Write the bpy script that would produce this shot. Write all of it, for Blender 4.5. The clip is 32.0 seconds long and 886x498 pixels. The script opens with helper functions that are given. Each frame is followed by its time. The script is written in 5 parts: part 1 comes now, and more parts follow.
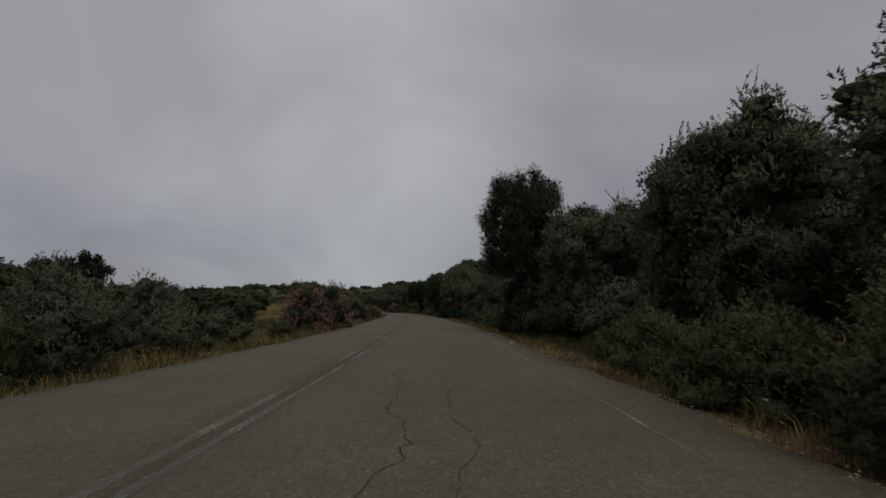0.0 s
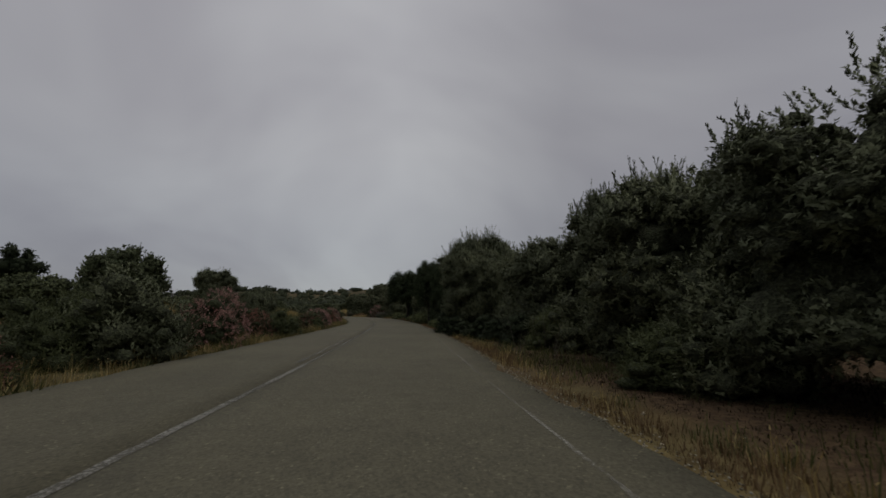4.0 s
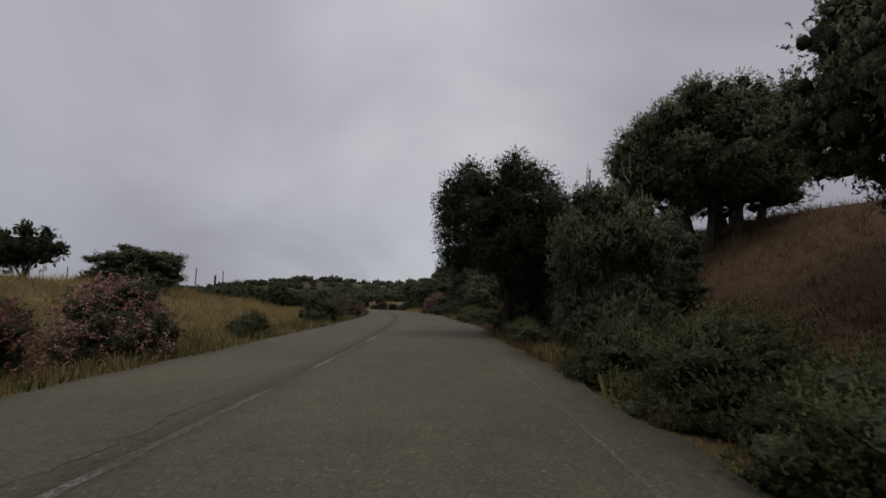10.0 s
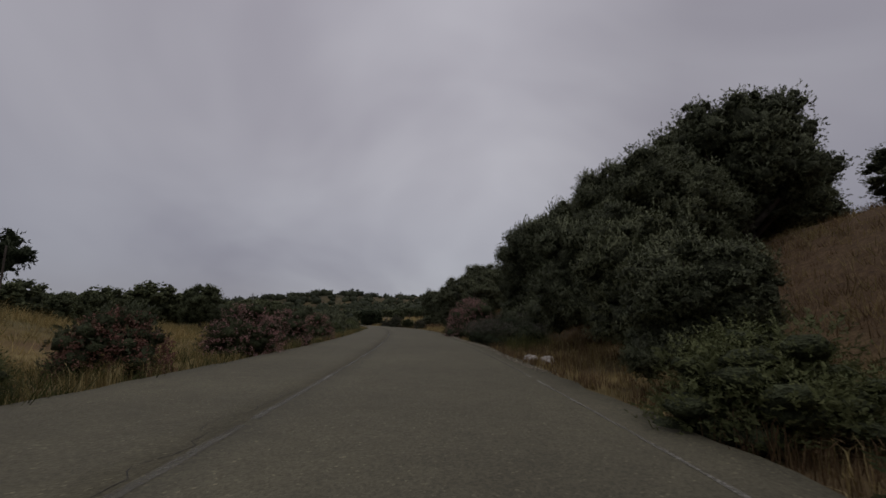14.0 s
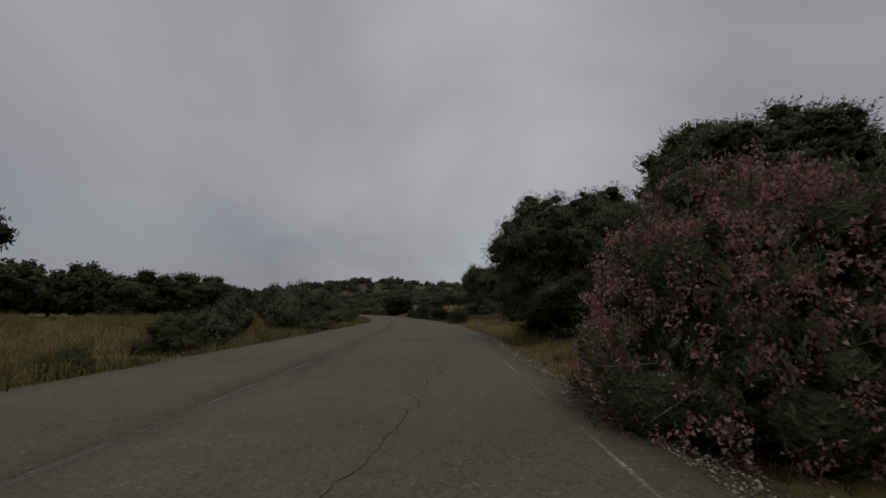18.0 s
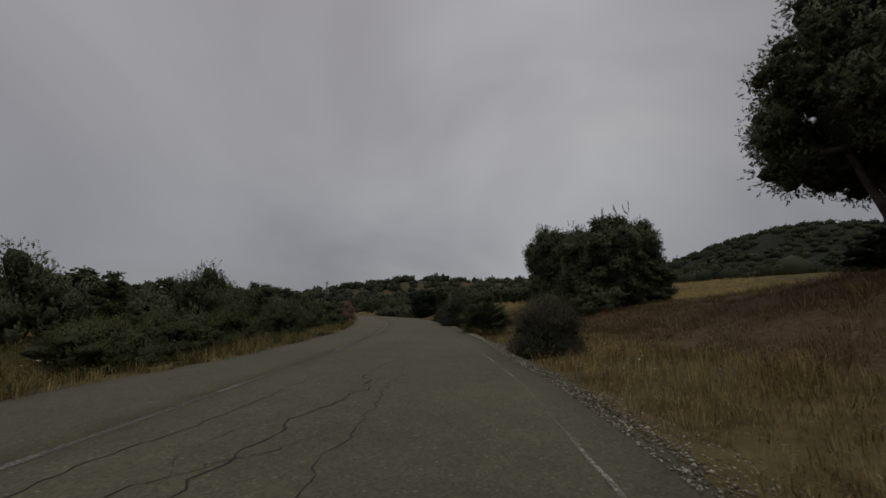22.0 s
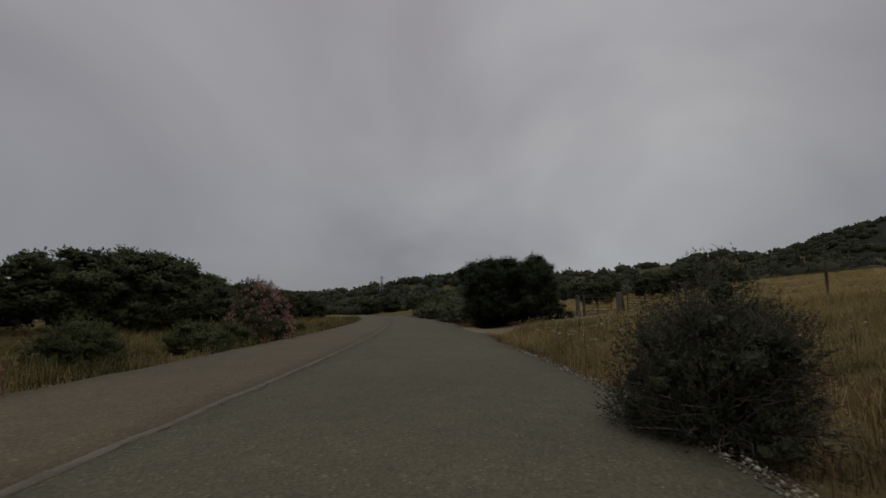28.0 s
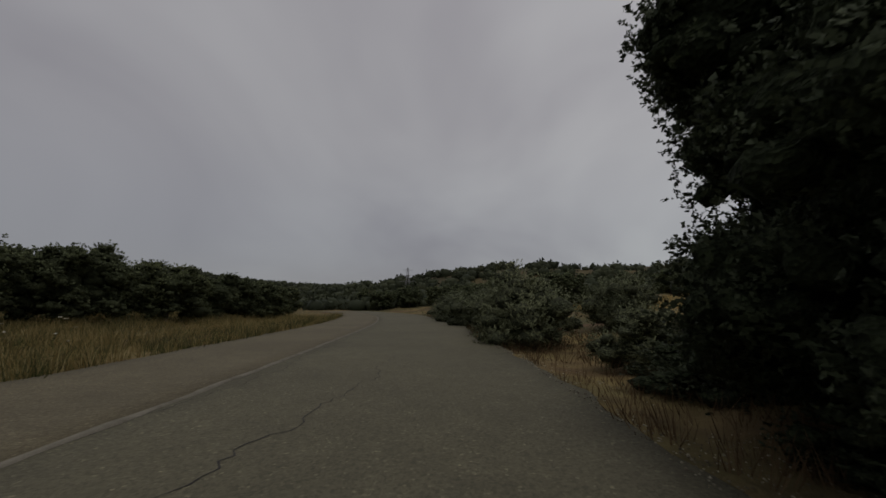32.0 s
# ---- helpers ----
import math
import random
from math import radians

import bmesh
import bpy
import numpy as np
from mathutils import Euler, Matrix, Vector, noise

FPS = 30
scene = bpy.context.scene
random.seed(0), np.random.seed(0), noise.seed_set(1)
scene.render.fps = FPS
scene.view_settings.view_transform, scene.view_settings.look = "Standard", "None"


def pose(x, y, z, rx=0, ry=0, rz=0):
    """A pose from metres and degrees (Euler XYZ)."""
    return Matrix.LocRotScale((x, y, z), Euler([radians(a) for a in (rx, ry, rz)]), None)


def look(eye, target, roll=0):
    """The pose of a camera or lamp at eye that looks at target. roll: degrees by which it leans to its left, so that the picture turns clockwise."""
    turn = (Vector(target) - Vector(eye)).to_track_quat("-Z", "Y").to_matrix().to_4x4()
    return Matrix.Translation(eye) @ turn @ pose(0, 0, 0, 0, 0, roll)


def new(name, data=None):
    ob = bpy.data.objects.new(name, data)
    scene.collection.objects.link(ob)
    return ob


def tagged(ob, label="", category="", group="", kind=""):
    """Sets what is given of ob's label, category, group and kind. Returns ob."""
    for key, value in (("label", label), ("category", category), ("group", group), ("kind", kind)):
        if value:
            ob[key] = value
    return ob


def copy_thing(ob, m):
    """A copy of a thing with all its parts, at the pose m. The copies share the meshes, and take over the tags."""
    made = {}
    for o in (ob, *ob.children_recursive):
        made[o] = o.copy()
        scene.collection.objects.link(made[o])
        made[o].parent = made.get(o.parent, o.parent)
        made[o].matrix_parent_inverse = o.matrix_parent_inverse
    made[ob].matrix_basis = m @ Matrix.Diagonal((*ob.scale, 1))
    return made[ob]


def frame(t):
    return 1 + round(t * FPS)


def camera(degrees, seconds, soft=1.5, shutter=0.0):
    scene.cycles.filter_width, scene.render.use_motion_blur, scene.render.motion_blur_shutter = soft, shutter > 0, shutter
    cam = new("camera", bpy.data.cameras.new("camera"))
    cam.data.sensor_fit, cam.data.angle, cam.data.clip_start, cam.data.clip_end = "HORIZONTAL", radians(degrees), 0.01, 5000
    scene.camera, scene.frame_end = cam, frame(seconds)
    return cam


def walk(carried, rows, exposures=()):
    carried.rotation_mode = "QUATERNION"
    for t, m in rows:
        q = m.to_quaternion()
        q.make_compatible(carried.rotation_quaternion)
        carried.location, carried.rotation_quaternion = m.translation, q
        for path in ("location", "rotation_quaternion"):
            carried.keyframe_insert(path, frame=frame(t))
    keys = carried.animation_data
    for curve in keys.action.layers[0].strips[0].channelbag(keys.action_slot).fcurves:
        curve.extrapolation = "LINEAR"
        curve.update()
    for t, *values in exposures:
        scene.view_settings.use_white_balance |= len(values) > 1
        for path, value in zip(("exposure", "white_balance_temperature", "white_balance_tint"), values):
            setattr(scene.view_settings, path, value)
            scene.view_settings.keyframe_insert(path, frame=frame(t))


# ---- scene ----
cam = camera(88.0, 32.0, 1.5, 0.07)
import itertools

PATH = [
    (0, (1.971, -0.001, 1.050), (1.973, 1.982, 1.308), -0.3),
    (0.5, (1.915, 4.080, 1.050), (1.875, 6.063, 1.304), 0.4),
    (1, (1.892, 8.112, 1.050), (1.907, 10.095, 1.310), -0.8),
    (1.5, (1.900, 11.934, 1.050), (1.872, 13.916, 1.316), 1.2),
    (2, (1.815, 15.734, 1.050), (1.842, 17.715, 1.327), 0.0),
    (2.5, (1.806, 19.519, 1.050), (1.823, 21.499, 1.333), 0.2),
    (4.5, (1.342, 34.531, 1.050), (1.356, 36.513, 1.312), -0.9),
    (5, (1.198, 38.267, 1.050), (1.111, 40.249, 1.302), 0.6),
    (5.5, (1.064, 42.054, 1.050), (0.950, 44.034, 1.310), 0.3),
    (6, (0.789, 45.905, 1.050), (0.695, 47.888, 1.291), 0.7),
    (6.5, (0.604, 49.715, 1.050), (0.389, 51.687, 1.306), 0.1),
    (7, (0.216, 53.523, 1.050), (0.055, 55.502, 1.287), -0.1),
    (7.5, (-0.093, 57.280, 1.050), (-0.276, 59.258, 1.287), -0.9),
    (8, (-0.374, 60.898, 1.050), (-0.698, 62.859, 1.274), 1.8),
    (8.5, (-0.749, 64.396, 1.050), (-1.020, 66.364, 1.288), -0.3),
    (9, (-1.355, 67.876, 1.050), (-1.677, 69.836, 1.285), -0.7),
    (9.5, (-1.745, 71.323, 1.050), (-2.041, 73.287, 1.283), -1.1),
    (10, (-2.315, 74.723, 1.050), (-2.609, 76.686, 1.295), 0.3),
    (10.5, (-2.895, 78.140, 1.050), (-3.304, 80.086, 1.265), 0.9),
    (11, (-3.491, 81.684, 1.050), (-3.889, 83.630, 1.287), 0.4),
    (11.5, (-4.148, 85.184, 1.050), (-4.580, 87.120, 1.305), 0.8),
    (12, (-4.781, 88.644, 1.050), (-5.217, 90.576, 1.323), -0.0),
    (12.5, (-5.409, 92.001, 1.050), (-5.852, 93.931, 1.337), 0.3),
    (13, (-6.084, 95.264, 1.050), (-6.529, 97.193, 1.336), -1.0),
    (13.5, (-6.749, 98.603, 1.050), (-7.140, 100.539, 1.369), 0.5),
    (15.5, (-9.554, 112.414, 1.050), (-10.076, 114.326, 1.321), 0.1),
    (16, (-10.536, 115.919, 1.050), (-11.091, 117.820, 1.330), 0.7),
    (16.5, (-11.452, 119.446, 1.050), (-12.042, 121.337, 1.330), -0.0),
    (17, (-12.405, 122.923, 1.050), (-12.914, 124.837, 1.327), -2.2),
    (17.5, (-13.183, 126.392, 1.050), (-13.726, 128.297, 1.325), 1.0),
    (18, (-13.948, 129.716, 1.050), (-14.541, 131.607, 1.316), 0.3),
    (18.5, (-14.725, 132.911, 1.050), (-15.306, 134.809, 1.290), -0.1),
    (19, (-15.572, 136.194, 1.050), (-16.203, 138.079, 1.264), 0.4),
    (19.5, (-16.556, 139.461, 1.050), (-17.223, 141.331, 1.287), -0.4),
    (20, (-17.595, 142.787, 1.050), (-18.324, 144.628, 1.332), 0.0),
    (20.5, (-18.670, 146.133, 1.050), (-19.362, 147.990, 1.322), -0.1),
    (21, (-19.768, 149.481, 1.050), (-20.523, 151.313, 1.318), -1.6),
    (21.5, (-20.911, 152.693, 1.050), (-21.720, 154.503, 1.310), 1.5),
    (22, (-22.142, 155.873, 1.050), (-22.930, 157.692, 1.313), -0.9),
    (22.5, (-23.509, 159.054, 1.050), (-24.415, 160.817, 1.317), 2.0),
    (23, (-25.054, 162.112, 1.050), (-25.882, 163.917, 1.284), -0.6),
    (23.5, (-26.572, 165.077, 1.050), (-27.448, 166.860, 1.284), 1.5),
    (24, (-28.117, 167.943, 1.050), (-28.967, 169.738, 1.279), -1.5),
    (24.5, (-29.413, 170.757, 1.050), (-30.282, 172.542, 1.294), 0.7),
    (25, (-30.484, 173.499, 1.050), (-31.430, 175.243, 1.302), 0.8),
    (25.5, (-31.791, 176.096, 1.050), (-32.695, 177.862, 1.311), -0.2),
    (26, (-33.131, 178.702, 1.050), (-34.147, 180.402, 1.327), 0.6),
    (26.5, (-34.468, 181.329, 1.050), (-35.460, 183.048, 1.294), -0.0),
    (28.5, (-40.173, 191.927, 1.050), (-41.232, 193.602, 1.314), -0.4),
    (29, (-41.769, 194.560, 1.050), (-42.840, 196.230, 1.308), 1.4),
    (29.5, (-43.378, 197.054, 1.050), (-44.486, 198.699, 1.308), 0.1),
    (30, (-44.876, 199.426, 1.050), (-46.023, 201.046, 1.301), 0.8),
    (30.5, (-46.327, 201.737, 1.050), (-47.421, 203.392, 1.301), -2.1),
    (31, (-47.853, 203.740, 1.050), (-49.002, 205.361, 1.285), 0.8),
    (31.5, (-49.529, 206.348, 1.050), (-50.687, 207.963, 1.273), -0.5),
    (32, (-51.506, 209.474, 1.050), (-52.659, 211.091, 1.290), 0.2),
]
walk(cam, [(t, look(eye, target, roll)) for t, eye, target, roll in PATH],
     exposures=[(0, 0.02, 6530, 10.0), (1, 0.05, 6530, 10.0), (2, -0.1, 6530, 10.1), (5, 0.06, 6530, 10.3), (6, 0.04, 6530, 10.4), (7, 0.2, 6530, 10.4), (8, 0.31, 6530, 10.5), (9, 0.34, 6500, 13.0), (11, 0.38, 6446, 14.3), (12, 0.25, 6420, 15.0), (13, 0.07, 6380, 17.0), (16, 0.05, 6460, 14.0), (17, 0.0, 6510, 12.0), (18, 0.0, 6532, 11.5), (19, 0.17, 6556, 11.5), (20, 0.14, 6580, 11.5), (21, -0.05, 6620, 11.0), (26, -0.08, 6645, 11.0), (32, -0.07, 6650, 10.5)])

# ---- world, sun, exposure ----
world = bpy.data.worlds.new("overcast_sky")
scene.world = world
world.use_nodes = True
wn, wl = world.node_tree.nodes, world.node_tree.links
wn.clear()
w_out = wn.new("ShaderNodeOutputWorld")
w_sky = wn.new("ShaderNodeTexSky")
w_sky.sky_type = "NISHITA"
w_sky.sun_disc = False
w_sky.sun_elevation, w_sky.sun_rotation = radians(55), radians(120)
w_co = wn.new("ShaderNodeTexCoord")
w_sep = wn.new("ShaderNodeSeparateXYZ")
w_add = wn.new("ShaderNodeMath")
w_add.operation, w_add.inputs[1].default_value = "ADD", 0.42
w_max = wn.new("ShaderNodeMath")
w_max.operation, w_max.inputs[1].default_value = "MAXIMUM", 0.2
w_dx = wn.new("ShaderNodeMath")
w_dy = wn.new("ShaderNodeMath")
w_dx.operation = w_dy.operation = "DIVIDE"
w_com = wn.new("ShaderNodeCombineXYZ")
w_n1 = wn.new("ShaderNodeTexNoise")
w_n1.inputs["Scale"].default_value, w_n1.inputs["Detail"].default_value = 0.95, 4.0
w_n1.inputs["Roughness"].default_value, w_n1.inputs["Distortion"].default_value = 0.5, 0.6
w_ramp = wn.new("ShaderNodeValToRGB")
w_ramp.color_ramp.elements[0].position, w_ramp.color_ramp.elements[0].color = 0.3, (0.288, 0.281, 0.304, 1)
w_ramp.color_ramp.elements[1].position, w_ramp.color_ramp.elements[1].color = 0.72, (0.48, 0.487, 0.492, 1)
w_el = wn.new("ShaderNodeValToRGB")
w_el.color_ramp.elements[0].position, w_el.color_ramp.elements[0].color = 0.0, (0.80, 0.83, 0.86, 1)
w_el.color_ramp.elements[1].position, w_el.color_ramp.elements[1].color = 1.0, (2.3, 2.28, 2.26, 1)
w_mid = w_el.color_ramp.elements.new(0.34)
w_mid.color = (1.06, 1.06, 1.06, 1)
w_high = w_el.color_ramp.elements.new(0.62)
w_high.color = (1.08, 1.07, 1.08, 1)
w_mul = wn.new("ShaderNodeMixRGB")
w_mul.blend_type, w_mul.inputs[0].default_value = "MULTIPLY", 1.0
w_b1, w_b2 = wn.new("ShaderNodeBackground"), wn.new("ShaderNodeBackground")
w_b1.inputs["Strength"].default_value, w_b2.inputs["Strength"].default_value = 0.06, 1.0
w_mix = wn.new("ShaderNodeMixShader")
w_mix.inputs[0].default_value = 0.9
wl.new(w_co.outputs["Generated"], w_sep.inputs[0])
wl.new(w_sep.outputs["Z"], w_add.inputs[0])
wl.new(w_add.outputs[0], w_max.inputs[0])
wl.new(w_sep.outputs["X"], w_dx.inputs[0])
wl.new(w_max.outputs[0], w_dx.inputs[1])
wl.new(w_sep.outputs["Y"], w_dy.inputs[0])
wl.new(w_max.outputs[0], w_dy.inputs[1])
wl.new(w_dx.outputs[0], w_com.inputs[0])
wl.new(w_dy.outputs[0], w_com.inputs[1])
wl.new(w_com.outputs[0], w_n1.inputs["Vector"])
wl.new(w_n1.outputs[0], w_ramp.inputs[0])
wl.new(w_sep.outputs["Z"], w_el.inputs[0])
wl.new(w_ramp.outputs[0], w_mul.inputs[1])
wl.new(w_el.outputs[0], w_mul.inputs[2])
wl.new(w_sky.outputs[0], w_b1.inputs["Color"])
w_half = wn.new("ShaderNodeMath")
w_half.operation, w_half.inputs[1].default_value, w_half.inputs[2].default_value = "MULTIPLY_ADD", 0.5, 0.5
w_east = wn.new("ShaderNodeValToRGB")
for i, (at, tone) in enumerate([(0.05, (0.69, 0.68, 0.71)), (0.25, (0.95, 0.95, 0.955)), (0.34, (1.03, 1.035, 1.035)), (0.46, (1.05, 1.055, 1.055)), (0.54, (0.91, 0.908, 0.915)), (0.63, (0.75, 0.742, 0.757)), (0.8, (0.76, 0.752, 0.77))]):
    stop = w_east.color_ramp.elements[i] if i < 2 else w_east.color_ramp.elements.new(at)
    stop.position, stop.color = at, (*tone, 1)
w_side = wn.new("ShaderNodeMixRGB")
w_side.blend_type, w_side.inputs[0].default_value = "MULTIPLY", 1.0
wl.new(w_sep.outputs["X"], w_half.inputs[0])
wl.new(w_half.outputs[0], w_east.inputs[0])
wl.new(w_mul.outputs[0], w_side.inputs[1])
wl.new(w_east.outputs[0], w_side.inputs[2])
wl.new(w_side.outputs[0], w_b2.inputs["Color"])
wl.new(w_b1.outputs[0], w_mix.inputs[1])
wl.new(w_b2.outputs[0], w_mix.inputs[2])
wl.new(w_mix.outputs[0], w_out.inputs[0])

sun = new("sun", bpy.data.lights.new("sun", "SUN"))
sun.data.energy, sun.data.angle, sun.data.color = 0.5, radians(25), (1.0, 0.97, 0.93)
sun.matrix_basis = look((0, 0, 60), (-20, 12, 0))


# ---- materials ----
def node_mat(name, rough=0.9, spec=0.2):
    m = bpy.data.materials.new(name)
    m.use_nodes = True
    b = m.node_tree.nodes["Principled BSDF"]
    b.inputs["Roughness"].default_value = rough
    b.inputs["Specular IOR Level"].default_value = spec
    return m, m.node_tree.nodes, m.node_tree.links, b


def noise_node(n, l, scale, detail=4.0, co=None, rough=0.55):
    t = n.new("ShaderNodeTexNoise")
    t.inputs["Scale"].default_value, t.inputs["Detail"].default_value, t.inputs["Roughness"].default_value = scale, detail, rough
    if co:
        l.new(co, t.inputs["Vector"])
    return t.outputs[0]


def ramp_node(n, l, value, stops):
    r = n.new("ShaderNodeValToRGB")
    el = r.color_ramp.elements
    while len(el) < len(stops):
        el.new(0.5)
    for e, (p, c) in zip(el, stops):
        e.position, e.color = p, (*c, 1)
    l.new(value, r.inputs[0])
    return r.outputs[0]


def mix_node(n, l, kind, fac, a, b):
    m = n.new("ShaderNodeMixRGB")
    m.blend_type = kind
    for i, v in enumerate((fac, a, b)):
        if isinstance(v, bpy.types.NodeSocket):
            l.new(v, m.inputs[i])
        elif i == 0:
            m.inputs[0].default_value = v
        else:
            m.inputs[i].default_value = (*v, 1)
    return m.outputs[0]


def bump_node(n, l, height, b, strength, dist):
    u = n.new("ShaderNodeBump")
    u.inputs["Strength"].default_value, u.inputs["Distance"].default_value = strength, dist
    l.new(height, u.inputs["Height"])
    l.new(u.outputs[0], b.inputs["Normal"])


def place_node(n):
    return n.new("ShaderNodeNewGeometry").outputs["Position"]


def leaf_mat(name, dark, mid, pale, scale=0.7, rough=0.7, sheer=0.25):
    """Foliage: colour varies leaf by leaf, plant by plant, and in soft patches."""
    m, n, l, b = node_mat(name, rough, 0.1)
    geo = n.new("ShaderNodeNewGeometry")
    info = n.new("ShaderNodeObjectInfo")
    leaf = ramp_node(n, l, geo.outputs["Random Per Island"], [(0.0, dark), (0.55, mid), (1.0, pale)])
    patch = ramp_node(n, l, noise_node(n, l, scale, 4.0, geo.outputs["Position"]), [(0.3, (0.7, 0.73, 0.7)), (0.7, (1.25, 1.22, 1.12))])
    own = ramp_node(n, l, info.outputs["Random"], [(0.0, (0.84, 0.86, 0.88)), (1.0, (1.12, 1.1, 1.04))])
    col = mix_node(n, l, "MULTIPLY", 1.0, mix_node(n, l, "MULTIPLY", 1.0, leaf, patch), own)
    l.new(col, b.inputs["Base Color"])
    if sheer:
        tr = n.new("ShaderNodeBsdfTranslucent")
        l.new(col, tr.inputs["Color"])
        mx = n.new("ShaderNodeMixShader")
        mx.inputs[0].default_value = sheer
        l.new(b.outputs[0], mx.inputs[1])
        l.new(tr.outputs[0], mx.inputs[2])
        l.new(mx.outputs[0], n["Material Output"].inputs["Surface"])
    return m


def rough_mat(name, stops, scale, rough=0.9, fine=40.0, bump=0.4, dist=0.02, spec=0.2):
    """Bark, wood, stone: two scales of noise and a fine relief."""
    m, n, l, b = node_mat(name, rough, spec)
    co = place_node(n)
    base = ramp_node(n, l, noise_node(n, l, scale, 5.0, co), stops)
    grain = noise_node(n, l, fine, 4.0, co)
    col = mix_node(n, l, "MULTIPLY", 0.7, base, ramp_node(n, l, grain, [(0.25, (0.6, 0.6, 0.6)), (0.75, (1.25, 1.25, 1.25))]))
    l.new(col, b.inputs["Base Color"])
    bump_node(n, l, grain, b, bump, dist)
    return m


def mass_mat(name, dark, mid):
    """The close inner foliage of a crown, its leaf tones darkened for the shade there, seen between its outer leaves.
    """
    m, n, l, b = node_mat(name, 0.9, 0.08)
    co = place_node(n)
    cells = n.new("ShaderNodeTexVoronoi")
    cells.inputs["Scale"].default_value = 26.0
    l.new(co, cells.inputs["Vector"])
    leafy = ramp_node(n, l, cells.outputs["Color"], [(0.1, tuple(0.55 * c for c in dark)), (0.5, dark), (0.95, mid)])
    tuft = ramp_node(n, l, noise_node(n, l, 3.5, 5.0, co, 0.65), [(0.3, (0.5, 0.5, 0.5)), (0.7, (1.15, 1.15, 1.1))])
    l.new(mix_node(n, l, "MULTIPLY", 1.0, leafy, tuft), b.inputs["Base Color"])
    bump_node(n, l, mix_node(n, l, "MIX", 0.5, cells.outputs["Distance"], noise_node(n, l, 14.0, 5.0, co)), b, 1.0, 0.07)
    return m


def asphalt_mat(name, tint):
    """Worn asphalt: pale and dark stones in the binder, stains and slight wear."""
    m, n, l, b = node_mat(name, 0.88, 0.2)
    co = place_node(n)
    big = ramp_node(n, l, noise_node(n, l, 0.3, 3.0, co), [(0.3, (0.88, 0.88, 0.88)), (0.7, (1.12, 1.12, 1.1))])
    mid = ramp_node(n, l, noise_node(n, l, 2.2, 9.0, co, 0.8), [(0.3, (0.82, 0.82, 0.82)), (0.7, (1.14, 1.14, 1.12))])
    grain = noise_node(n, l, 130.0, 4.0, co, 0.75)
    speck = ramp_node(n, l, grain, [(0.34, (0.6, 0.6, 0.6)), (0.5, (0.97, 0.97, 0.97)), (0.66, (1.35, 1.34, 1.3))])
    chip = n.new("ShaderNodeTexVoronoi")
    chip.inputs["Scale"].default_value = 48.0
    l.new(co, chip.inputs["Vector"])
    stone = ramp_node(n, l, chip.outputs["Color"], [(0.2, (0.62, 0.62, 0.62)), (0.5, (0.95, 0.95, 0.94)), (0.86, (1.2, 1.2, 1.17)), (0.95, (2.2, 2.16, 2.05))])
    col = mix_node(n, l, "MULTIPLY", 1.0, tint, big)
    col = mix_node(n, l, "MULTIPLY", 1.0, col, mid)
    col = mix_node(n, l, "MULTIPLY", 0.65, col, speck)
    col = mix_node(n, l, "MULTIPLY", 0.7, col, stone)
    l.new(col, b.inputs["Base Color"])
    bump_node(n, l, grain, b, 0.5, 0.01)
    return m


def ground_mat():
    """Dry verge and field: straw, bare soil and green weed in patches."""
    m, n, l, b = node_mat("dry_ground", 0.95, 0.1)
    co = place_node(n)
    straw = ramp_node(n, l, noise_node(n, l, 1.4, 6.0, co), [(0.3, (0.086, 0.061, 0.029)), (0.5, (0.151, 0.112, 0.047)), (0.72, (0.216, 0.169, 0.072))])
    weed = ramp_node(n, l, noise_node(n, l, 3.0, 5.0, co), [(0.3, (0.043, 0.043, 0.022)), (0.7, (0.108, 0.094, 0.040))])
    soil = ramp_node(n, l, noise_node(n, l, 2.0, 6.0, co), [(0.3, (0.058, 0.036, 0.022)), (0.7, (0.137, 0.086, 0.050))])
    f1 = ramp_node(n, l, noise_node(n, l, 0.13, 3.0, co), [(0.42, (0, 0, 0)), (0.6, (1, 1, 1))])
    f2 = ramp_node(n, l, noise_node(n, l, 0.21, 4.0, co), [(0.5, (0, 0, 0)), (0.68, (1, 1, 1))])
    col = mix_node(n, l, "MIX", f2, mix_node(n, l, "MIX", f1, straw, weed), soil)
    burnt = ramp_node(n, l, noise_node(n, l, 7.0, 9.0, co, 0.7), [(0.3, (0.040, 0.026, 0.016)), (0.5, (0.083, 0.054, 0.030)), (0.72, (0.158, 0.112, 0.061))])
    zone = n.new("ShaderNodeAttribute")
    zone.attribute_name = "russet"
    col = mix_node(n, l, "MIX", zone.outputs["Fac"], col, burnt)
    far = n.new("ShaderNodeVectorMath")
    far.operation = "DISTANCE"
    far.inputs[1].default_value = (-15, 120, 0)
    l.new(co, far.inputs[0])
    rng = n.new("ShaderNodeMapRange")
    rng.inputs["From Min"].default_value, rng.inputs["From Max"].default_value = 230, 420
    l.new(far.outputs["Value"], rng.inputs["Value"])
    scrub = ramp_node(n, l, noise_node(n, l, 0.05, 8.0, co, 0.7), [(0.35, (0.016, 0.019, 0.013)), (0.6, (0.028, 0.031, 0.021)), (0.78, (0.055, 0.054, 0.036))])
    col = mix_node(n, l, "MIX", rng.outputs[0], col, scrub)
    l.new(col, b.inputs["Base Color"])
    bump_node(n, l, noise_node(n, l, 22.0, 5.0, co), b, 0.8, 0.06)
    return m


